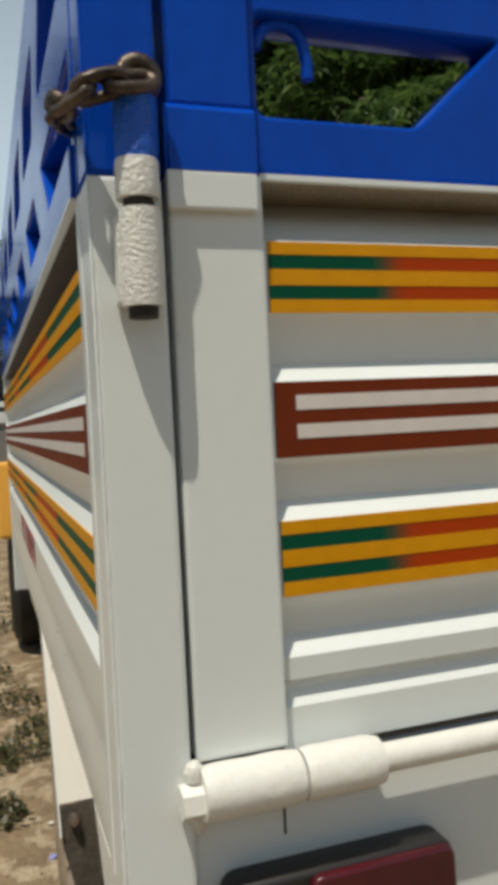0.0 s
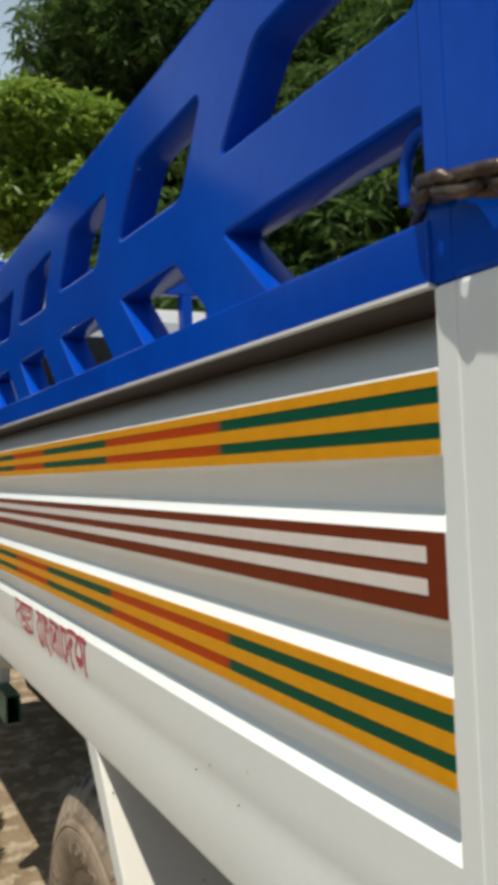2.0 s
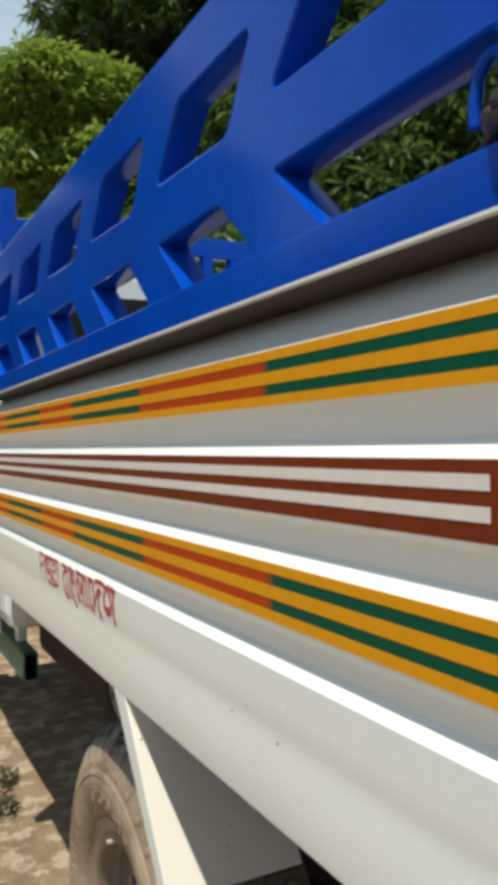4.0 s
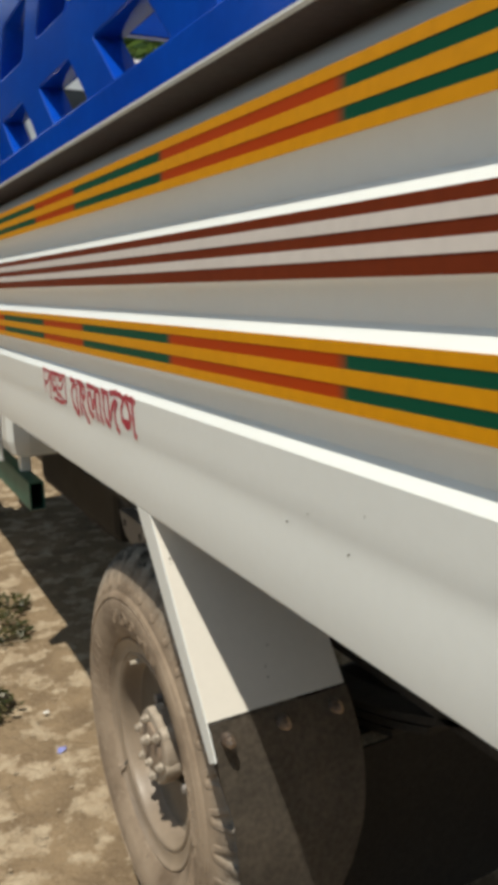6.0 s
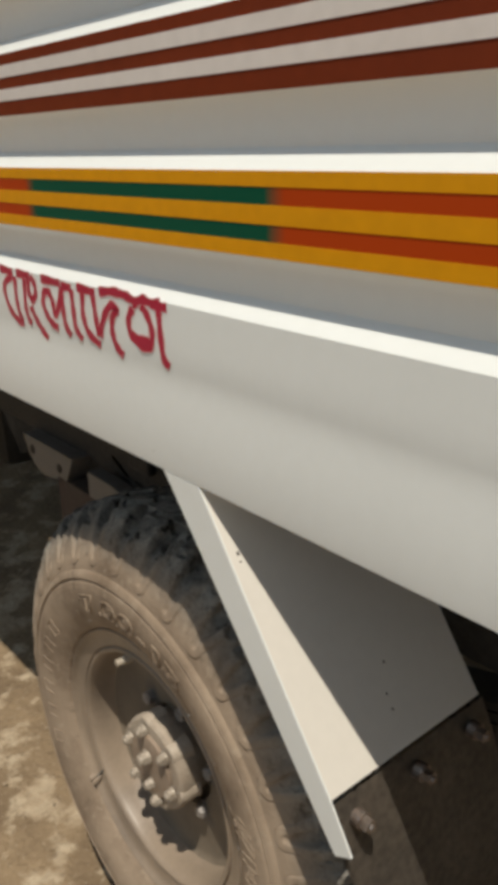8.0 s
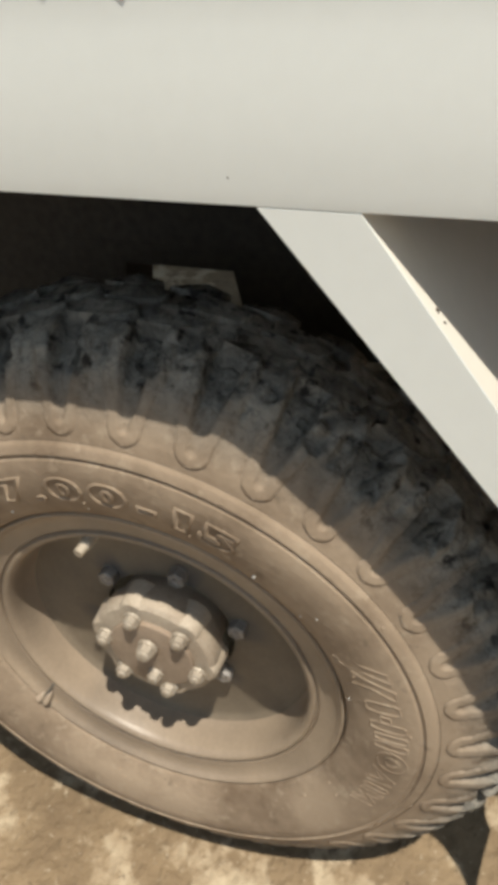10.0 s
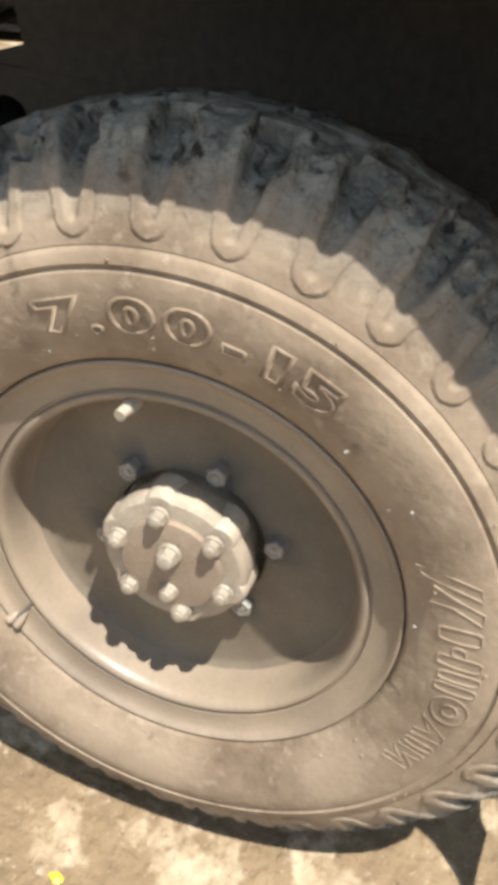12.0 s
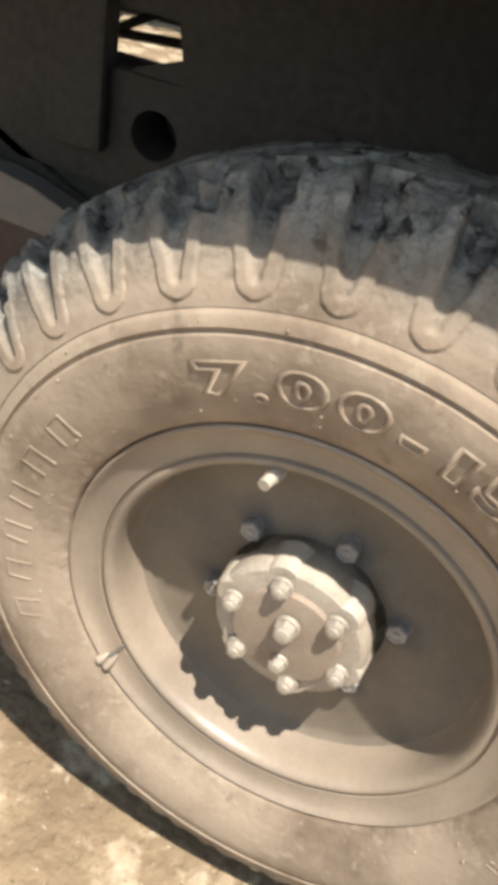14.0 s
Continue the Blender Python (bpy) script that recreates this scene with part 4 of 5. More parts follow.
        for x, dp in outline:
            x, dp = x + rnd.uniform(-0.0016, 0.0016), dp + rnd.uniform(-0.25, 0.25)
            lo.append(bm.verts.new(spot(0.345, dp * 1.05, x)))
            crown = 0.3735 if x < 0.15 else 0.3735 - 0.0057 * ((x - 0.15) / 0.025) ** 1.6
            hi.append(bm.verts.new(spot(min(top, crown) - rnd.uniform(0, 0.0016), dp, x)))
        m = len(lo)
        mid = bm.verts.new(spot(min(top, 0.3735 if x1 < 0.17 else 0.3700), 0.2, (x0 + x1) / 2))
        for q in range(m):
            bm.faces.new((hi[q], hi[(q + 1) % m], mid))
            bm.faces.new((lo[q], lo[(q + 1) % m], hi[(q + 1) % m], hi[q]))
        return bm

    rnd = random.Random(5)
    step = 360 / COUNT
    VARIANTS = 5
    for name, make, dp, jitter, smooth in (
            ("shoulder_lug", shoulder_lug, 0.0, 0.0, 55),
            ("tread_block", lambda seed: tread_block(0.108, 0.132, 4.7, R - 0.0008, seed), 2.6, 0.5, 70),
            ("tread_block", lambda seed: tread_block(0.1375, 0.164, 4.6, R - 0.0008, seed + 20), 6.0, 0.5, 70),
            ("tread_block", lambda seed: tread_block(0.170, 0.198, 4.0, R - 0.004, seed + 40), 2.0, 0.5, 70)):
        shapes = []
        for i in range(COUNT):
            kind = (i * 3 + i // 7) % VARIANTS
            if i < VARIANTS:
                kind = i
                lug = piece(name, make(i), M["tyre"], "", smooth)
                shapes.append(lug.data)
            else:
                lug = new(name, shapes[kind])
                lug.parent = wheel
            lug.rotation_euler = (radians(i * step - 3.9 + dp + rnd.uniform(-jitter, jitter)), 0, 0)

    # split lock ring seam: an open joint with a swollen lip
    bm = bmesh.new()
    a, c = spot(0.2040, -128.6, 0.0530), spot(0.1735, -125.0, 0.0612)
    side = (c - a).cross(Vector((1, 0, 0))).normalized() * 0.0016
    lift = Vector((-0.0012, 0, 0))
    prism(bm, [a - side + lift, a + side + lift, c + side * 0.6 + lift, c - side * 0.6 + lift], (0.004, 0, 0))
    piece("ring_seam", bm, M["oily"], "dark open joint of the split lock ring")
    for sgn, ln in ((-1, 0.55), (1, 0.32)):
        bm = bmesh.new()
        o = side.normalized() * 0.0042 * sgn
        tube(bm, [a + o + Vector((0.001, 0, 0)), a.lerp(c, 0.12) + o + Vector((-0.0026, 0, 0)), a.lerp(c, ln * 0.6) + o * 0.9 + Vector((-0.0012, 0, 0)), a.lerp(c, ln) + o * 0.8 + Vector((0.002, 0, 0))], [0.0034, 0.0052, 0.0036, 0.0012], 10)
        piece("ring_lip", bm, M["rim"], "swollen lip beside the joint", 60)

    # hub
    bm = bmesh.new()
    revolve(bm, [(0.125, 0.058), (0.104, 0.060), (0.094, 0.0665), (0.074, 0.0675), (0.069, 0.0665), (0.0655, 0.0625), (0.0645, 0.052), (0.0645, 0.0)], 48)
    hub_z = 0.006
    hub = piece("hub", bm, M["hub"], "dusty cast axle hub with a bolted cover", 35)
    hub.location = (0, 0, hub_z)
    bm = bmesh.new()
    ring0 = [bm.verts.new(Vector((0.0652, 0.0140 * math.sin(t), 0.054 + 0.0140 * math.cos(t)))) for t in [2 * math.pi * q / 16 for q in range(16)]]
    ring1 = [bm.verts.new(Vector((0.0685, 0.0165 * math.sin(t), 0.054 + 0.0165 * math.cos(t)))) for t in [2 * math.pi * q / 16 for q in range(16)]]
    ring2 = [bm.verts.new(Vector((0.0960, 0.0195 * math.sin(t), 0.054 + 0.0180 * math.cos(t)))) for t in [2 * math.pi * q / 16 for q in range(16)]]
    bm.faces.new(ring0)
    for ra, rb in ((ring0, ring1), (ring1, ring2)):
        for q in range(16):
            bm.faces.new((ra[q], ra[(q + 1) % 16], rb[(q + 1) % 16], rb[q]))
    lobe = piece("hub_lobe", bm, M["hub"], "", 40)
    for q in range(6):
        ob = lobe if q == 0 else new("hub_lobe", lobe.data)
        ob.parent = wheel
        ob.location = (0, 0, hub_z)
        ob.rotation_euler = (radians(-15.0 + 60 * q), 0, 0)
    bm = bmesh.new()
    revolve(bm, [(0.066, 0.0468), (0.0608, 0.0468), (0.0598, 0.0460), (0.0594, 0.0445), (0.0590, 0.0)], 48)
    cover = piece("hub_cover", bm, M["coverplate"], "", 35)
    cover.location = (0, 0, hub_z)

    def stud(p, length, flat, tip):
        bm = bmesh.new()
        tube(bm, [p, p + Vector((-length * 0.25, 0, 0))], [flat * 1.22, flat * 1.15], 12)
        tube(bm, [p + Vector((-length * 0.2, 0, 0)), p + Vector((-length * 0.7, 0, 0)), p + Vector((-length * 0.78, 0, 0))], [flat, flat, flat * 0.8], 6)
        tube(bm, [p + Vector((-length * 0.7, 0, 0)), p + Vector((-length * 0.95, 0, 0)), p + Vector((-length, 0, 0))], [tip, tip * 0.95, tip * 0.6], 10)
        return bm

    up = Vector((0, 0, hub_z))
    for k in range(6):
        piece("hub_nut", stud(spot(0.0515, -14.5 + 60 * k, 0.0625) + up, 0.0125, 0.0080, 0.0052), M["nut"], "dusty steel hub nut", 45)
    piece("cover_screw", stud(spot(0.017, 2, 0.0575) + up, 0.015, 0.0090, 0.0074), M["nut"], "", 45)
    piece("cover_screw", stud(spot(0.029, 178, 0.0595) + up, 0.0105, 0.0074, 0.0058), M["nut"], "", 45)
    for k in range(6):
        phi = -44.5 + 60 * k
        w0 = spot(0.0835, phi, 0.1100) + Vector((0, 0, 0.003))
        bm = bmesh.new()
        tube(bm, [w0, w0 + Vector((-0.0022, 0, 0))], 0.0112, 16)
        piece("washer", bm, M["oily"], "dark oily washer")
        # long hexagon nut with a hollow end
        bm = bmesh.new()
        revolve(bm, [(0.0, 0.0100), (-0.0125, 0.0100), (-0.0142, 0.0088), (-0.0142, 0.0066), (-0.0130, 0.0060), (-0.0130, 0.0035), (-0.0146, 0.0032), (-0.0146, 0.0002)], 6)
        for v in bm.verts:
            v.co += w0
        piece("wheel_nut", bm, M["wheelnut"], "oily grey wheel nut", 30)
    # valve stem
    bm = bmesh.new()
    v0 = spot(0.163, -12.5, 0.093)
    v1 = spot(0.161, -15.2, 0.046)
    tube(bm, [v0, v0.lerp(v1, 0.5), v0.lerp(v1, 0.52), v0.lerp(v1, 0.75), v0.lerp(v1, 0.77), v1], [0.0042, 0.0042, 0.0062, 0.0062, 0.0052, 0.0048], 12)
    piece("valve", bm, M["valve"], "pale tyre valve stem", 45)

    # raised lettering: the tyre's size in outlined figures
    def glyph(text, phi, r, height):
        cu = bpy.data.curves.new("figure", "FONT")
        cu.body, cu.size, cu.align_x, cu.align_y = text, height / 0.72, "CENTER", "CENTER"
        cu.fill_mode = "NONE"
        cu.bevel_depth, cu.bevel_resolution, cu.offset = 0.0014, 1, 0.0018
        cu.resolution_u = 4
        ob = bpy.data.objects.new("figure", cu)
        me = bpy.data.meshes.new_from_object(ob)
        bpy.data.objects.remove(ob)
        for v in me.vertices:
            u, h, d = v.co
            q = spot(r + h, phi + math.degrees(u * (1.75 if text in "0157" else 1.3) / r), wall_x(r + h) - 0.0004 - d)
            v.co = q
        part_mesh("figure", me, M["tyre"], wheel, "raised outlined figure on the tyre")

    for text, phi in (("7", -20.0), ("0", -6.5), ("0", 3.0), ("1", 18.2), ("5", 25.6)):
        glyph(text, phi, 0.2465, 0.0240)
    glyph(".", -13.3, 0.2405, 0.016)
    glyph("-", 11.0, 0.2450, 0.023)

    # flecks of white paint spattered on the side wall
    for r, phi, size in ((0.225, 36, 0.0022), (0.221, -26, 0.0016), (0.221, 50, 0.0013), (0.238, 51, 0.0012), (0.213, 80, 0.0013)):
        bm = bmesh.new()
        q = spot(r, phi, wall_x(r))
        d = spot(1, phi + 12 * (size * 1000 - 1.8)) * size * 1.1
        tube(bm, [q - d, q, q + d], [size * 0.4, size * 0.6, size * 0.35], 6)
        piece("paint_fleck", bm, M["litter_white"], "fleck of white paint")

    # worn maker's lettering, no longer legible: short raised bars
    def bar(phi0, r0, phi1, r1, w):
        bm = bmesh.new()
        tube(bm, [spot(r0 + (r1 - r0) * i / 3, phi0 + (phi1 - phi0) * i / 3, wall_x(r0 + (r1 - r0) * i / 3)) for i in range(4)], w, 6)
        piece("raised_bar", bm, M["tyre"])

    def outline(ring):
        bm = bmesh.new()
        tube(bm, [spot(r, p, wall_x(r)) for p, r in ring], 0.0010, 6, closed=True)
        piece("raised_bar", bm, M["tyre"])

    # slanted bolt, blocks, a ring and wedges, all outlined
    outline([(62.6, 0.222), (64.8, 0.226), (67.6, 0.250), (69.6, 0.266), (67.2, 0.266), (65.2, 0.250)])
    outline([(67.0, 0.232), (71.0, 0.226), (71.6, 0.244), (74.6, 0.264), (72.2, 0.266), (69.8, 0.248)])
    for phi, wide, r0, r1, lean in ((76.2, 3.2, 0.232, 0.264, 0.0), (80.6, 2.2, 0.243, 0.253, 0.0), (83.0, 2.6, 0.233, 0.266, 0.4), (87.0, 2.2, 0.236, 0.267, 0.8), (90.0, 2.2, 0.236, 0.267, 0.8)):
        outline(rounded([(phi, r0), (phi + wide, r0), (phi + wide - lean, r1), (phi - lean, r1)], 0.5, 2))
    for big in (1.0, 0.42):
        outline([(96.2 + 3.4 * big * math.sin(a), 0.2545 + 0.0145 * big * math.cos(a)) for a in [2 * math.pi * q / 18 for q in range(18)]])
    outline([(100.2, 0.239), (103.2, 0.264), (105.2, 0.264), (106.4, 0.240), (104.8, 0.240), (103.8, 0.252)])
    outline(rounded([(107.8, 0.240), (109.6, 0.240), (108.8, 0.264), (107.0, 0.264)], 0.4, 2))
    outline([(111.0, 0.240), (112.6, 0.240), (114.4, 0.254), (115.4, 0.239), (117.0, 0.239), (115.6, 0.262), (114.0, 0.262), (112.4, 0.250), (111.6, 0.263), (110.2, 0.263)])
    # rubber nubs left by the mould, and small clods stuck to the side wall
    rnd = random.Random(13)
    for k in range(54):
        phi, r = rnd.uniform(-180, 180), rnd.choice((0.2185, 0.2225, 0.268, 0.2745, 0.231, 0.287, 0.2915)) + rnd.uniform(-0.002, 0.002)
        x = wall_x(r)
        bm = bmesh.new()
        q, size = spot(r, phi, x + 0.0003), rnd.uniform(0.0008, 0.0017)
        tube(bm, [q, q + Vector((-size * 0.7, 0, 0)), q + Vector((-size * 1.2, 0, 0))], [size, size * 0.8, size * 0.3], 7)
        piece("rubber_nub", bm, M["tyre"])
    for k in range(6):
        phi = -54 - k * 10.5
        bar(phi, 0.232, phi, 0.256, 0.0011)
        bar(phi, 0.256, phi - 4, 0.256, 0.0011)
        bar(phi - 4, 0.256, phi - 4.5, 0.235, 0.0011)
    return wheel


rear_wheel()


# ---- headboard, cab and front wheel beyond the bed ----
headboard = boxed("headboard", 0.06, WIDE - 0.06, BED + 0.005, BED + 0.045, 1.93, 2.00, M["blue"], truck, "blue painted headboard rail", 0.004)
boxed("headboard_post", 0.075, 0.125, BED + 0.003, BED + 0.047, 1.40, 2.09, M["blue"], headboard, "", 0.004)
boxed("headboard_post", WIDE - 0.125, WIDE - 0.075, BED + 0.003, BED + 0.047, 1.40, 2.09, M["blue"], headboard, "", 0.004)
for x in (0.79, 0.896):
    boxed("headboard_post", x - 0.019, x + 0.019, BED + 0.003, BED + 0.047, 1.40, 1.93, M["blue"], headboard, "", 0.004)
cab = boxed("cab", 0.10, WIDE - 0.10, 2.40, 3.95, 0.66, 1.918, M["white"], truck, "white truck cab", 0.06)
boxed("rear_window", 0.30, WIDE - 0.30, 2.392, 2.404, 1.36, 1.795, M["dark_glass"], cab, "dark rear window of the cab", 0.005)
boxed("front_fender", -0.025, 0.16, 3.95, 4.06, 0.66, 1.08, M["orange"], truck, "orange painted front fender", 0.02)


def front_wheel():
    bm = bmesh.new()
    revolve(bm, [(0.05, 0.20), (0.035, 0.22), (0.03, 0.26), (0.04, 0.31), (0.07, 0.35), (0.13, 0.36), (0.19, 0.35), (0.22, 0.31), (0.23, 0.26), (0.22, 0.22), (0.2, 0.2)], 48)
    tyre = part("front_tyre", bm, M["black_rubber"], truck, "dark front tyre", True)
    tyre.location = (0.0, 4.25, 0.365)
    bm = bmesh.new()
    revolve(bm, [(0.2, 0.2), (0.055, 0.203), (0.06, 0.18), (0.09, 0.15), (0.09, 0.0)], 32)
    part("rim", bm, M["rim"], tyre, "", True)


front_wheel()


def far_wheel(y):
    """The wheels of the far side, seen only in the dark under the bed."""
    bm = bmesh.new()
    revolve(bm, [(-0.05, 0.20), (-0.035, 0.22), (-0.03, 0.26), (-0.04, 0.31), (-0.07, 0.355), (-0.13, 0.370), (-0.19, 0.355), (-0.22, 0.31), (-0.23, 0.26), (-0.22, 0.22), (-0.2, 0.2)], 48)
    tyre = part("far_tyre", bm, M["black_rubber"], truck, "dark tyre on the far side of the truck", True)
    tyre.location = (WIDE, y, 0.372)
    bm = bmesh.new()
    revolve(bm, [(-0.2, 0.2), (-0.055, 0.203), (-0.06, 0.18), (-0.09, 0.15), (-0.09, 0.0)], 32)
    part("rim", bm, M["rim"], tyre, "", True)


far_wheel(WY)
far_wheel(4.25)


# ---- chain at the rear corner ----
def chain():
    pts = [Vector(p) for p in ((0.041, -0.026, 1.482), (0.018, -0.033, 1.476), (-0.003, -0.031, 1.469), (-0.015, -0.014, 1.466), (-0.016, 0.010, 1.471), (-0.013, 0.036, 1.479), (-0.006, 0.060, 1.484), (0.008, 0.080, 1.487), (0.022, 0.096, 1.487), (0.034, 0.116, 1.480))]
    links = None
    for i, (a, c) in enumerate(zip(pts, pts[1:])):
        d = (c - a).normalized()
        mid, half, w = (a + c) / 2, (c - a).length / 2 + 0.0058, 0.0080
        side = d.cross(Vector((0, 0, 1))).normalized()
        other = d.cross(side).normalized()
        turn = radians(38 if i % 2 else -48)
        s = side * math.cos(turn) + other * math.sin(turn)
        loop = []
        for k in range(20):
            t = 2 * math.pi * k / 20
            ct, st = math.cos(t), math.sin(t)
            loop.append(mid + d * (half - w) * (1 if ct > 0 else -1) * min(1, abs(ct) * 3) + d * w * ct + s * w * st)
        bm = bmesh.new()
        tube(bm, loop, [0.0046 + 0.0004 * math.sin(k * 2.1 + i) for k in range(20)], 9, closed=True)
        if links is None:
            links = part("chain", bm, M["rust"], None, "", 60)
            tagged(links, "rusty steel chain hung round the truck's corner post", "chain")
        else:
            part("link", bm, M["rust"], links, "", 60)
    bm = bmesh.new()
    loop = [(0.037 + 0.0120 * math.sin(t), -0.020, 1.486 + 0.0120 * math.cos(t)) for t in [2 * math.pi * k / 18 for k in range(18)]]
    tube(bm, loop, 0.0056, 9, closed=True)
    part("eye", bm, M["rust"], links, "rusty welded eye ring", 60)


chain()


# ---- painted words on the sill (strokes of the Bengali lettering) ----
def sill_words():
    """Brush strokes: u runs towards the rear (reading direction) in tenths of a metre, h downwards from the head line in letter heights."""
    sa = [[(-0.01, -0.14), (0.48, -0.1)], [(0.07, -0.12), (0.07, 0.33), (0.13, 0.73)], [(0.53, -0.01), (0.27, 0.33), (0.12, 0.29)], [(0.58, -0.07), (0.48, 0.54), (0.51, 0.9)]]
    ma = [[(0.66, -0.08), (0.64, 0.30), (0.70, 0.55), (0.82, 0.50), (0.98, 0.36)], [(0.98, -0.1), (0.99, 0.35), (1.02, 0.78)]]
    gra = [[(0.55, -0.1), (1.64, -0.12)], [(0.86, -0.05), (0.74, 0.35), (1.1, 0.59), (1.41, 0.71)], [(1.19, -0.12), (1.2, 0.1)], [(1.2, 0.1), (1.42, 0.01), (1.45, 0.2), (1.24, 0.41), (1.1, 0.27)], [(1.62, -0.2), (1.63, 0.25), (1.64, 0.82)], [(0.74, 0.8), (1.24, 0.86), (1.59, 0.75)]]
    ba = [[(-0.02, -0.1), (0.32, -0.08)], [(0.3, -0.01), (0.05, 0.27), (0.13, 0.73), (0.32, 0.97), (0.45, 0.99)], [(0.36, 0.01), (0.35, 0.5), (0.39, 0.82), (0.44, 0.95)], [(0.41, -0.08), (0.75, -0.08)], [(0.61, -0.01), (0.57, 0.56), (0.61, 0.86), (0.67, 0.93)]]
    ng = [[(0.71, -0.03), (0.69, 0.24), (0.75, 0.41), (0.85, 0.29), (0.85, 0.07), (0.77, -0.07)], [(0.7, 0.56), (0.8, 0.8), (0.91, 1.01), (1.02, 1.16)]]
    la = [[(1.02, -0.08), (1.45, -0.07)], [(1.22, 0.18), (1.09, 0.16), (1.02, 0.39), (1.07, 0.61), (1.18, 0.78), (1.31, 0.86)], [(1.18, 0.18), (1.24, 0.31), (1.27, 0.58), (1.37, 0.42), (1.44, 0.1)], [(1.47, -0.03), (1.68, -0.03)], [(1.47, -0.01), (1.47, 0.41), (1.49, 0.73), (1.58, 0.93)], [(1.68, -0.01), (1.69, 0.35), (1.71, 0.73), (1.82, 0.93)]]
    de = [[(1.8, -0.07), (2.16, -0.05)], [(1.91, 0.01), (1.89, 0.41), (1.97, 0.75), (2.18, 0.93)], [(2.11, -0.03), (2.14, 0.39), (2.17, 0.75)], [(2.24, -0.08), (2.5, -0.14), (2.72, -0.12), (2.88, -0.05)], [(2.19, 0.76), (2.3, 0.37), (2.44, 0.12), (2.55, 0.16), (2.46, 0.33), (2.44, 0.61), (2.5, 0.86), (2.6, 0.99)]]
    sha = [[(2.83, 0.07), (2.75, 0.27), (2.77, 0.52), (2.93, 0.69), (3.08, 0.67), (3.13, 0.41), (3.07, 0.14), (2.97, -0.01)], [(2.77, 0.54), (2.93, 0.59), (3.08, 0.56)], [(2.83, 0.01), (3.0, -0.12), (3.16, -0.08), (3.38, -0.07)], [(3.23, -0.2), (3.25, -0.05)], [(3.25, -0.05), (3.26, 0.37), (3.29, 0.8), (3.37, 0.92)]]
    strokes = [[(1.451 - u * 0.1, h) for u, h in st] for st in sa + ma + gra] + [[(1.250 - u * 0.1, h) for u, h in st] for st in ba + ng + la + de + sha]
    few = len(sa + ma + gra)
    height, head = 0.053, 1.0385
    words = None

    def sill_depth(z):
        for (da, za), (dc, zc) in zip(SILL, SILL[1:]):
            if zc <= z <= za:
                return da + (dc - da) * (za - z) / (za - zc)
        return 0.0

    widths = [0.0030] * few + [0.0039] * (len(strokes) - few)
    coats = [(w + 0.0012, 0.0003, "pinkedge", st) for w, st in zip(widths, strokes)] + [(w, 0.00045, "crimson", st) for w, st in zip(widths, strokes)]
    for n_s, (wide, depth, mat, s) in enumerate(coats):
            proud = depth + 0.000004 * (n_s % len(strokes))
            bm = bmesh.new()
            prev = None
            # smooth the stroke a little
            fine = []
            for q in range(len(s) - 1):
                o, a, c, e = s[max(q - 1, 0)], s[q], s[q + 1], s[min(q + 2, len(s) - 1)]
                for k in range(5):
                    f = k / 5
                    fine.append(tuple(a[z] + 0.5 * f * (c[z] - o[z] + f * (2 * o[z] - 5 * a[z] + 4 * c[z] - e[z] + f * (3 * (a[z] - c[z]) + e[z] - o[z]))) for z in (0, 1)))
            fine.append(s[-1])
            m = len(fine)
            for i, (u, h) in enumerate(fine):
                au, ah = fine[max(i - 1, 0)]
                cu_, ch = fine[min(i + 1, m - 1)]
                d = Vector((cu_ - au, (ah - ch) * height)).normalized()
                nrm = Vector((-d.y, d.x)) * wide * (1.0 + 0.15 * math.sin(i * 1.3))
                y, z = u, head - h * height
                d0 = sill_depth(z) - proud
                pa = (d0, y - nrm.x, z - nrm.y)
                pc = (d0, y + nrm.x, z + nrm.y)
                ring = [bm.verts.new(pa), bm.verts.new(pc)]
                if prev:
                    bm.faces.new((prev[0], prev[1], ring[1], ring[0]))
                prev = ring
            if words is None:
                words = part("sill_lettering", bm, M[mat], truck, "red hand-painted lettering on the white sill")
            else:
                part("brush_stroke", bm, M[mat], words)


sill_words()


def paint_chips():
    for y, z, r in CHIPS:
        bm = bmesh.new()
        tube(bm, [(0.0025, y, z), (-0.0004, y, z)], [r * 0.7, r * 0.5], 7)
        part("paint_chip", bm, M["chassis"], side_panel, "small dark paint chip")


def mudguard_marks():
    """Small rust marks along the fold and a scrape on the sheet."""
    top, low = Vector((0.0, 0.880, 0.8855)), Vector((0.0, 0.712, 0.648))
    for f, x, r in ((0.235, 0.013, 0.0021), (0.26, 0.012, 0.0011), (0.74, 0.118, 0.0016), (0.83, 0.106, 0.0014), (0.88, 0.105, 0.0014)):
        q = top.lerp(low, f)
        bm = bmesh.new()
        tube(bm, [(x, q.y + 0.001, q.z), (x, q.y - 0.0008, q.z)], [r, r * 0.6], 7)
        part("rust_mark", bm, M["rust"], mudguard_sheet, "small dark rust mark")


mudguard_marks()
CHIPS = [(0.366, 1.013, 0.0013), (0.390, 0.973, 0.0013), (0.455, 0.993, 0.0011), (0.494, 0.976, 0.0012), (0.935, 0.919, 0.0012), (0.985, 0.921, 0.001), (0.948, 0.901, 0.001)]
paint_chips()


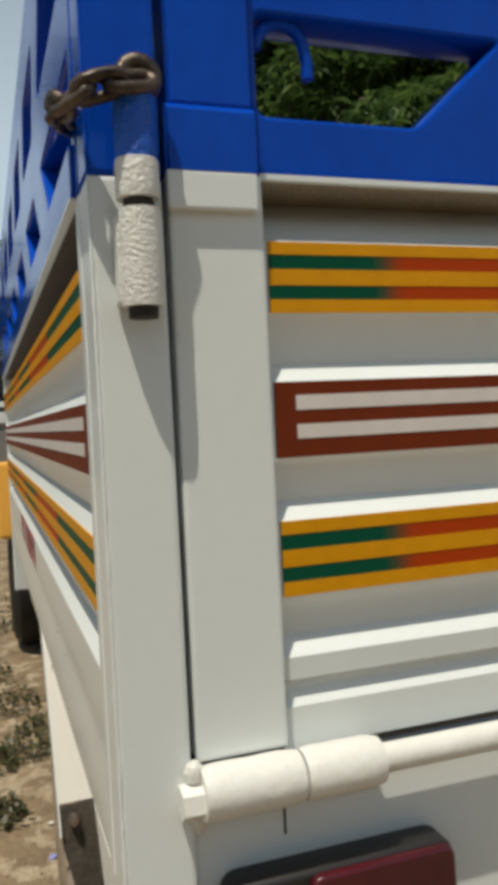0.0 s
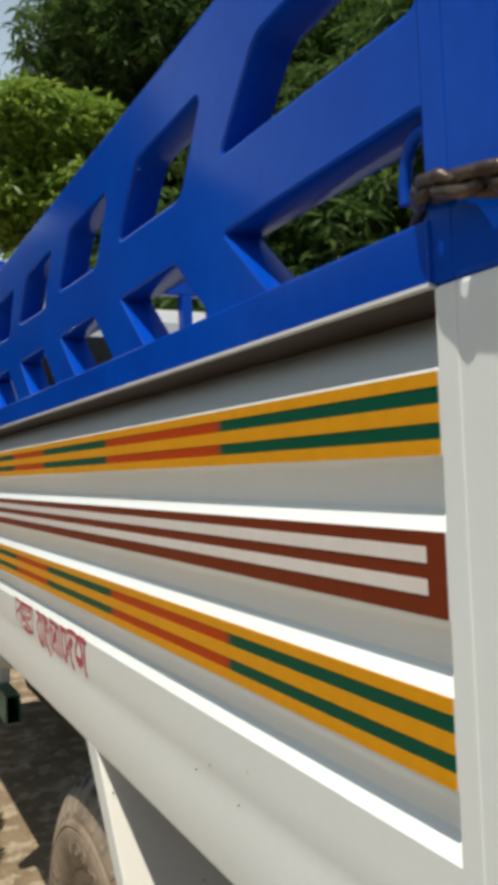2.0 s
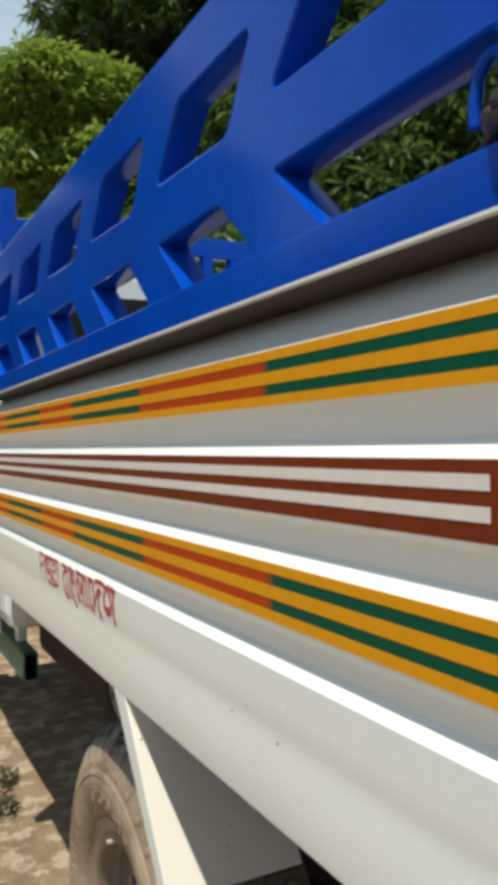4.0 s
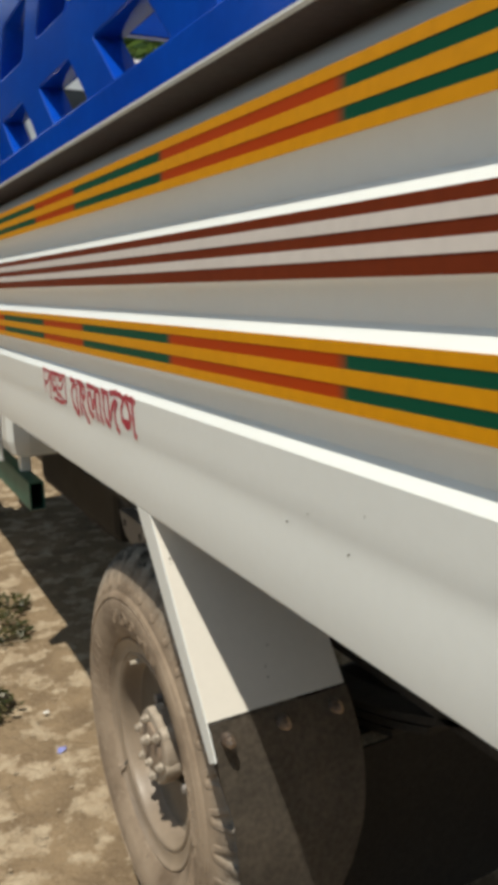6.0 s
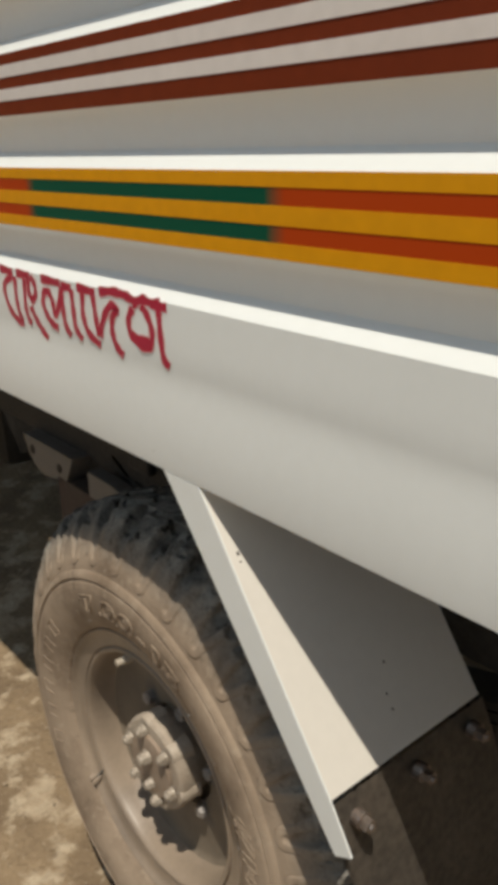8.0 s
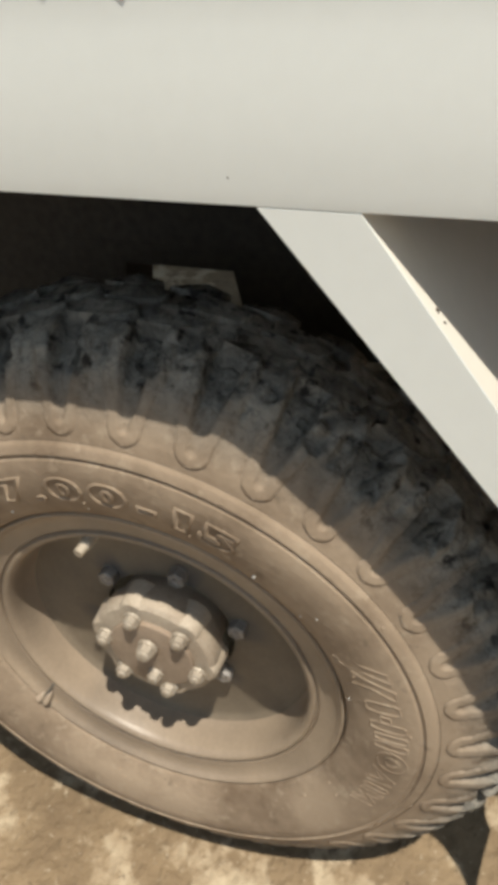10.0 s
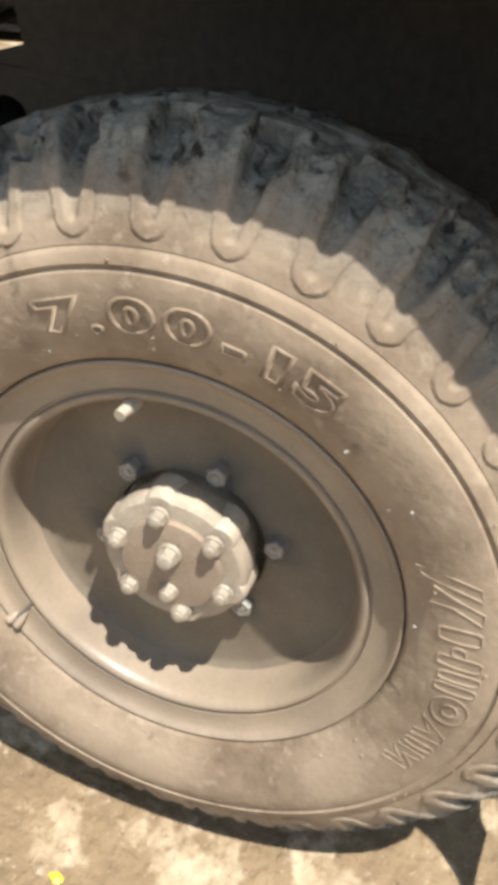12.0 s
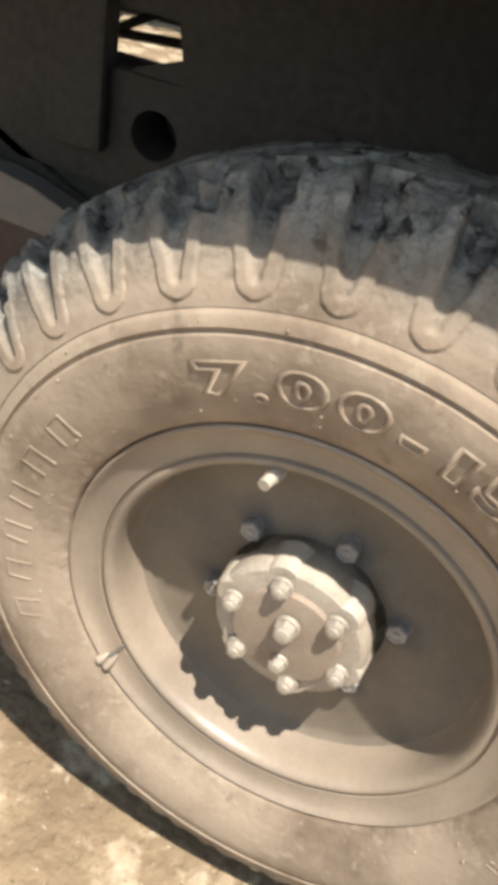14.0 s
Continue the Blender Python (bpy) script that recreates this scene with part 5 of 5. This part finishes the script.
# ---- trees ----
def leafy(store, centre, radius, count, size, rng, squash=0.8, droop=1.0):
    """Clumps of long drooping leaves scattered through an uneven crown."""
    p = rng.normal(size=(count, 3))
    p /= np.linalg.norm(p, axis=1)[:, None]
    p *= (0.25 + 0.75 * rng.random((count, 1)) ** 0.6) * radius
    p[:, 2] *= squash
    per = 8
    q = np.repeat(p + np.array(centre), per, axis=0)
    n = len(q)
    a = np.repeat(rng.random(count) * 6.28, per) + np.tile(np.arange(per) * 6.28 / per, count) + rng.uniform(-0.35, 0.35, n)
    out = np.stack([np.cos(a), np.sin(a), rng.uniform(-droop, 0.6, n)], axis=1)
    out /= np.linalg.norm(out, axis=1)[:, None]
    ln = (size * rng.uniform(0.45, 1.3, n))[:, None]
    side = np.stack([-np.sin(a), np.cos(a), rng.uniform(-0.6, 0.6, n)], axis=1) * ln * 0.13
    q = q + out * ln * 0.1
    mid, tip = q + out * ln * 0.5, q + out * ln + np.array([0, 0, -0.22]) * ln
    store.append(np.stack([q, mid + side, tip, mid - side], axis=1).reshape(-1, 3))


def tree(x, y, height, crown, seed, leaf, leaf_size, density, label, lobes=7, low=0.35):
    rnd = random.Random(seed)
    root = new("tree")
    root.location = (x, y, 0)
    tagged(root, label, "tree", group="trees behind the truck")
    bm = bmesh.new()
    top = Vector((rnd.uniform(-0.3, 0.3), rnd.uniform(-0.3, 0.3), height * 0.75))
    bend = Vector((rnd.uniform(-0.2, 0.2), rnd.uniform(-0.2, 0.2), height * 0.4))
    base_r = 0.035 * height
    tube(bm, [(0, 0, -0.05), (0, 0, 0.2), bend, top], [base_r * 1.4, base_r, base_r * 0.7, base_r * 0.25], 10)
    spots = []
    for k in range(lobes):
        a = 6.28 * k / lobes + rnd.uniform(-0.4, 0.4)
        z = height * rnd.uniform(low, 0.9)
        rr = crown * rnd.uniform(0.35, 0.75) * (1.0 if z < height * 0.7 else 0.6)
        c = Vector((rr * math.cos(a), rr * math.sin(a), z))
        spots.append((c, crown * rnd.uniform(0.38, 0.58)))
        s = bend.lerp(top, rnd.random() * 0.7)
        tube(bm, [s, s.lerp(c, 0.5) + Vector((0, 0, 0.1)), c], [base_r * 0.4, base_r * 0.25, base_r * 0.1], 7)
    part("trunk", bm, M["bark"], root, "brown bark trunk with limbs", True)
    store = []
    rng = np.random.default_rng(seed)
    for c, r in spots:
        leafy(store, c, r, int(density * r * r), leaf_size, rng)
    v = np.concatenate(store)
    me = bpy.data.meshes.new("crown")
    me.from_pydata(v.tolist(), [], np.arange(len(v)).reshape(-1, 4).tolist())
    part_mesh("crown", me, M[leaf], root, "crown of long drooping leaves")
    return root


tree(1.60, 7.2, 5.18, 0.98, 3, "leaf_sunlit", 0.125, 2300, "bright green mango tree, full sun put into its leaf colour", 11, 0.4)
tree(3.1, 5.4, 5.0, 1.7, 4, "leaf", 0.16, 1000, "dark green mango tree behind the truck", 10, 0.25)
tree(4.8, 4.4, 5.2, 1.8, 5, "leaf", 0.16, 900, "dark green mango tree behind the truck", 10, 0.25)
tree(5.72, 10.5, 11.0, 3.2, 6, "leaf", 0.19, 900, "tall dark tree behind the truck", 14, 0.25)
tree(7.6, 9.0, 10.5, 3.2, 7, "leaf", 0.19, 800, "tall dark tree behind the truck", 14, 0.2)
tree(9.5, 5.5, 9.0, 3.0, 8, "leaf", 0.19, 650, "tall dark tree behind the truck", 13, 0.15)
tree(0.9, 24.0, 7.6, 2.6, 9, "leaf", 0.4, 200, "distant green tree in a row behind the wall, partly added out of view", 10, 0.25)
tree(-3.2, 27.0, 6.5, 2.6, 10, "leaf", 0.4, 160, "distant green tree in a row behind the wall, partly added out of view", 9, 0.25)

# tall trees added out of view, so that the blue paint reflects something dark
for x, y, h, seed in ((-6.6, 25.5, 9.0, 21), (-10.2, 27.5, 9.0, 22)):
    tree(x, y, h * 1.8, 4.6, seed, "leaf", 0.5, 230, "distant green tree in a row behind the wall, partly added out of view", 12, 0.15)

# ---- boundary wall far ahead and overhead cables ----
# next three walls are never in view: added to darken reflections and low sky
unseen_side_wall = boxed("boundary_wall", -9.4, -9.2, -11.0, 7.99, -0.02, 1.9, M["shoe"], None, "", 0.01)
tagged(unseen_side_wall, "plain grey wall added out of view on the near side", "wall", kind="structure")
unseen_high_wall = boxed("boundary_wall", -9.4, -9.2, 8.0, 17.9, -0.02, 5.6, M["shoe"], None, "", 0.01)
tagged(unseen_high_wall, "tall plain grey wall added out of view on the near side", "wall", kind="structure")
unseen_back_wall = boxed("boundary_wall", -9.4, 14.0, -11.2, -11.01, -0.02, 4.6, M["shoe"], None, "", 0.01)
tagged(unseen_back_wall, "plain grey wall added out of view behind the camera", "wall", kind="structure")
wall = boxed("boundary_wall", -9.4, 2.2, 18.0, 18.2, -0.02, 1.45, M["shoe"], None, "", 0.01)
tagged(wall, "grey plastered boundary wall with white coping", "wall", kind="structure")
boxed("coping", -9.4, 2.2, 17.95, 18.25, 1.452, 1.70, M["white"], wall, "white coping", 0.01)
bank = boxed("road_bank", -9.4, 2.2, 18.26, 23.0, -0.02, 1.66, M["ground"], None, "", 0.02)
tagged(bank, "raised dirt road behind the boundary wall", "road", kind="structure")


def parked_van(x, y, z):
    """A dark van seen from behind, far off on the raised road."""
    van = new("van")
    van.location = (x, y, z)
    tagged(van, "dark van with a grey roof and white bumper, parked", "van")
    bm = bmesh.new()
    back = [(0.0, 0.30), (0.0, 1.10), (0.10, 1.36), (1.56, 1.36), (1.66, 1.10), (1.66, 0.30)]
    prism(bm, [(u, 0.0, v) for u, v in back], (0, 3.4, 0))
    part("body", bm, M["dark_glass"], van, "dark painted van body")
    part("roof", prism(bmesh.new(), [(0.11, -0.02, 1.362), (0.20, -0.02, 1.47), (1.46, -0.02, 1.47), (1.55, -0.02, 1.362)], (0, 3.4, 0)), M["shoe"], van, "pale grey roof")
    boxed("bumper", -0.02, 1.68, -0.12, -0.004, 0.20, 0.34, M["white"], van, "white rear bumper", 0.02)
    boxed("rear_window", 0.16, 1.50, -0.012, -0.002, 0.82, 1.20, M["black_rubber"], van, "dark rear window", 0.002)
    for u in (0.16, 1.34):
        bm = bmesh.new()
        revolve(bm, [(0.0, 0.0), (0.0, 0.26), (0.03, 0.295), (0.15, 0.295), (0.18, 0.26), (0.18, 0.0)], 24)
        tyre = part("wheel", bm, M["black_rubber"], van, "black rear wheel", 40)
        tyre.location = (u, 0.42, 0.295)


parked_van(0.28, 20.0, 1.66)
for x, z in ((-0.02, 6.2), (0.13, 6.35), (0.25, 6.3)):
    bm = bmesh.new()
    tube(bm, [(x, 2 + 5 * k, z + 0.004 * (k - 6) ** 2) for k in range(13)], 0.010, 6)
    cable = part("overhead_cable", bm, M["lamp_housing"], None)
    tagged(cable, "thin dark overhead power cable", "cable", group="overhead cables")


# ---- weeds and litter on the ground ----
def weed(x, y, size, seed, tall=0.85):
    rnd = random.Random(seed)
    bm = bmesh.new()
    for _ in range(int(260 * size / 0.14)):
        a, r = rnd.uniform(0, 6.28), size * math.sqrt(rnd.random())
        q = Vector((r * math.cos(a), r * math.sin(a), rnd.uniform(0.0, tall) * size * (1.1 - r / size)))
        b = rnd.uniform(0, 6.28)
        out = Vector((math.cos(b), math.sin(b), rnd.uniform(-0.1, 1.2))).normalized()
        ln = rnd.uniform(0.014, 0.038)
        s = out.cross(Vector((0, 0, 1))).normalized() * ln * 0.3
        v = [bm.verts.new(p) for p in (q, q + out * ln * 0.5 + s, q + out * ln, q + out * ln * 0.5 - s)]
        bm.faces.new(v)
    ob = part("weed", bm, M["weed"], None)
    ob.location = (x, y, 0.0)
    tagged(ob, "low dry weed growing in the dirt", "weed", group="weeds beside the truck", kind="stuff")


for i, (x, y, s) in enumerate(((0.02, 2.62, 0.13), (-0.10, 2.10, 0.10), (0.10, 2.85, 0.10), (-0.07, 3.2, 0.18), (-0.16, 2.55, 0.15), (-0.2, 3.7, 0.2))):
    weed(x, y, s, 20 + i)
weed(-0.10, 4.70, 0.17, 31, 2.9)


def litter(name, x, y, size, material, label, seed):
    """A crumpled scrap lying on the ground."""
    rnd = random.Random(seed)
    bm = bmesh.new()
    n = 9
    rim_pts = []
    for k in range(n):
        a = 6.28 * k / n
        r = size * rnd.uniform(0.6, 1.1)
        rim_pts.append(bm.verts.new((r * math.cos(a), r * math.sin(a) * 0.7, rnd.uniform(0.0, size * 0.35))))
    top = bm.verts.new((rnd.uniform(-0.2, 0.2) * size, 0, size * 0.5))
    low = bm.verts.new((0, 0, -size * 0.15))
    for k in range(n):
        bm.faces.new((rim_pts[k], rim_pts[(k + 1) % n], top))
        bm.faces.new((rim_pts[(k + 1) % n], rim_pts[k], low))
    ob = part(name, bm, M[material], None)
    ob.location = (x, y, 0.0)
    ob.rotation_euler = (0, 0, rnd.uniform(0, 6.28))
    tagged(ob, label, name.replace("_", " "), group="scraps on the ground")


def grit():
    """Crumbs of soil and brick too many to count, strewn beside the truck."""
    rng = np.random.default_rng(77)
    bm = bmesh.new()
    for _ in range(420):
        x, y = rng.uniform(-0.45, 0.30), rng.uniform(1.15, 3.4)
        size = 0.0015 + 0.0045 * rng.random() ** 4
        ring = [bm.verts.new((x + size * rng.uniform(0.7, 1.2) * math.cos(a), y + size * rng.uniform(0.7, 1.2) * math.sin(a), 0.0)) for a in (0.2, 1.5, 2.7, 4.0, 5.2)]
        top = bm.verts.new((x + size * rng.uniform(-0.3, 0.3), y + size * rng.uniform(-0.3, 0.3), size * rng.uniform(0.5, 1.0)))
        for q in range(5):
            bm.faces.new((ring[q], ring[(q + 1) % 5], top))
    ob = part("grit", bm, M["stone"], None)
    tagged(ob, "brown crumbs of soil and brick strewn on the dirt", "grit", kind="stuff")


grit()
litter("wrapper", 0.051, 1.79, 0.018, "litter_blue", "blue and white crumpled wrapper on the dirt", 1)
litter("scrap", -0.045, 1.172, 0.009, "litter_yellow", "small yellow scrap lying on the dirt", 2)
for i, (x, y, r) in enumerate(((0.06, 2.0, 0.012), (0.01, 1.72, 0.008), (0.0, 1.9, 0.009), (0.03, 1.62, 0.007), (-0.15, 2.4, 0.012), (-0.02, 1.55, 0.006), (-0.08, 1.75, 0.008), (0.12, 2.3, 0.01), (-0.1, 2.9, 0.02), (0.06, 3.4, 0.02))):
    litter("stone", x, y, r, "litter_white" if i % 4 == 0 else "stone", "small pale pebble lying on the dirt" if i % 4 == 0 else "small brown clod lying on the dirt", 40 + i)
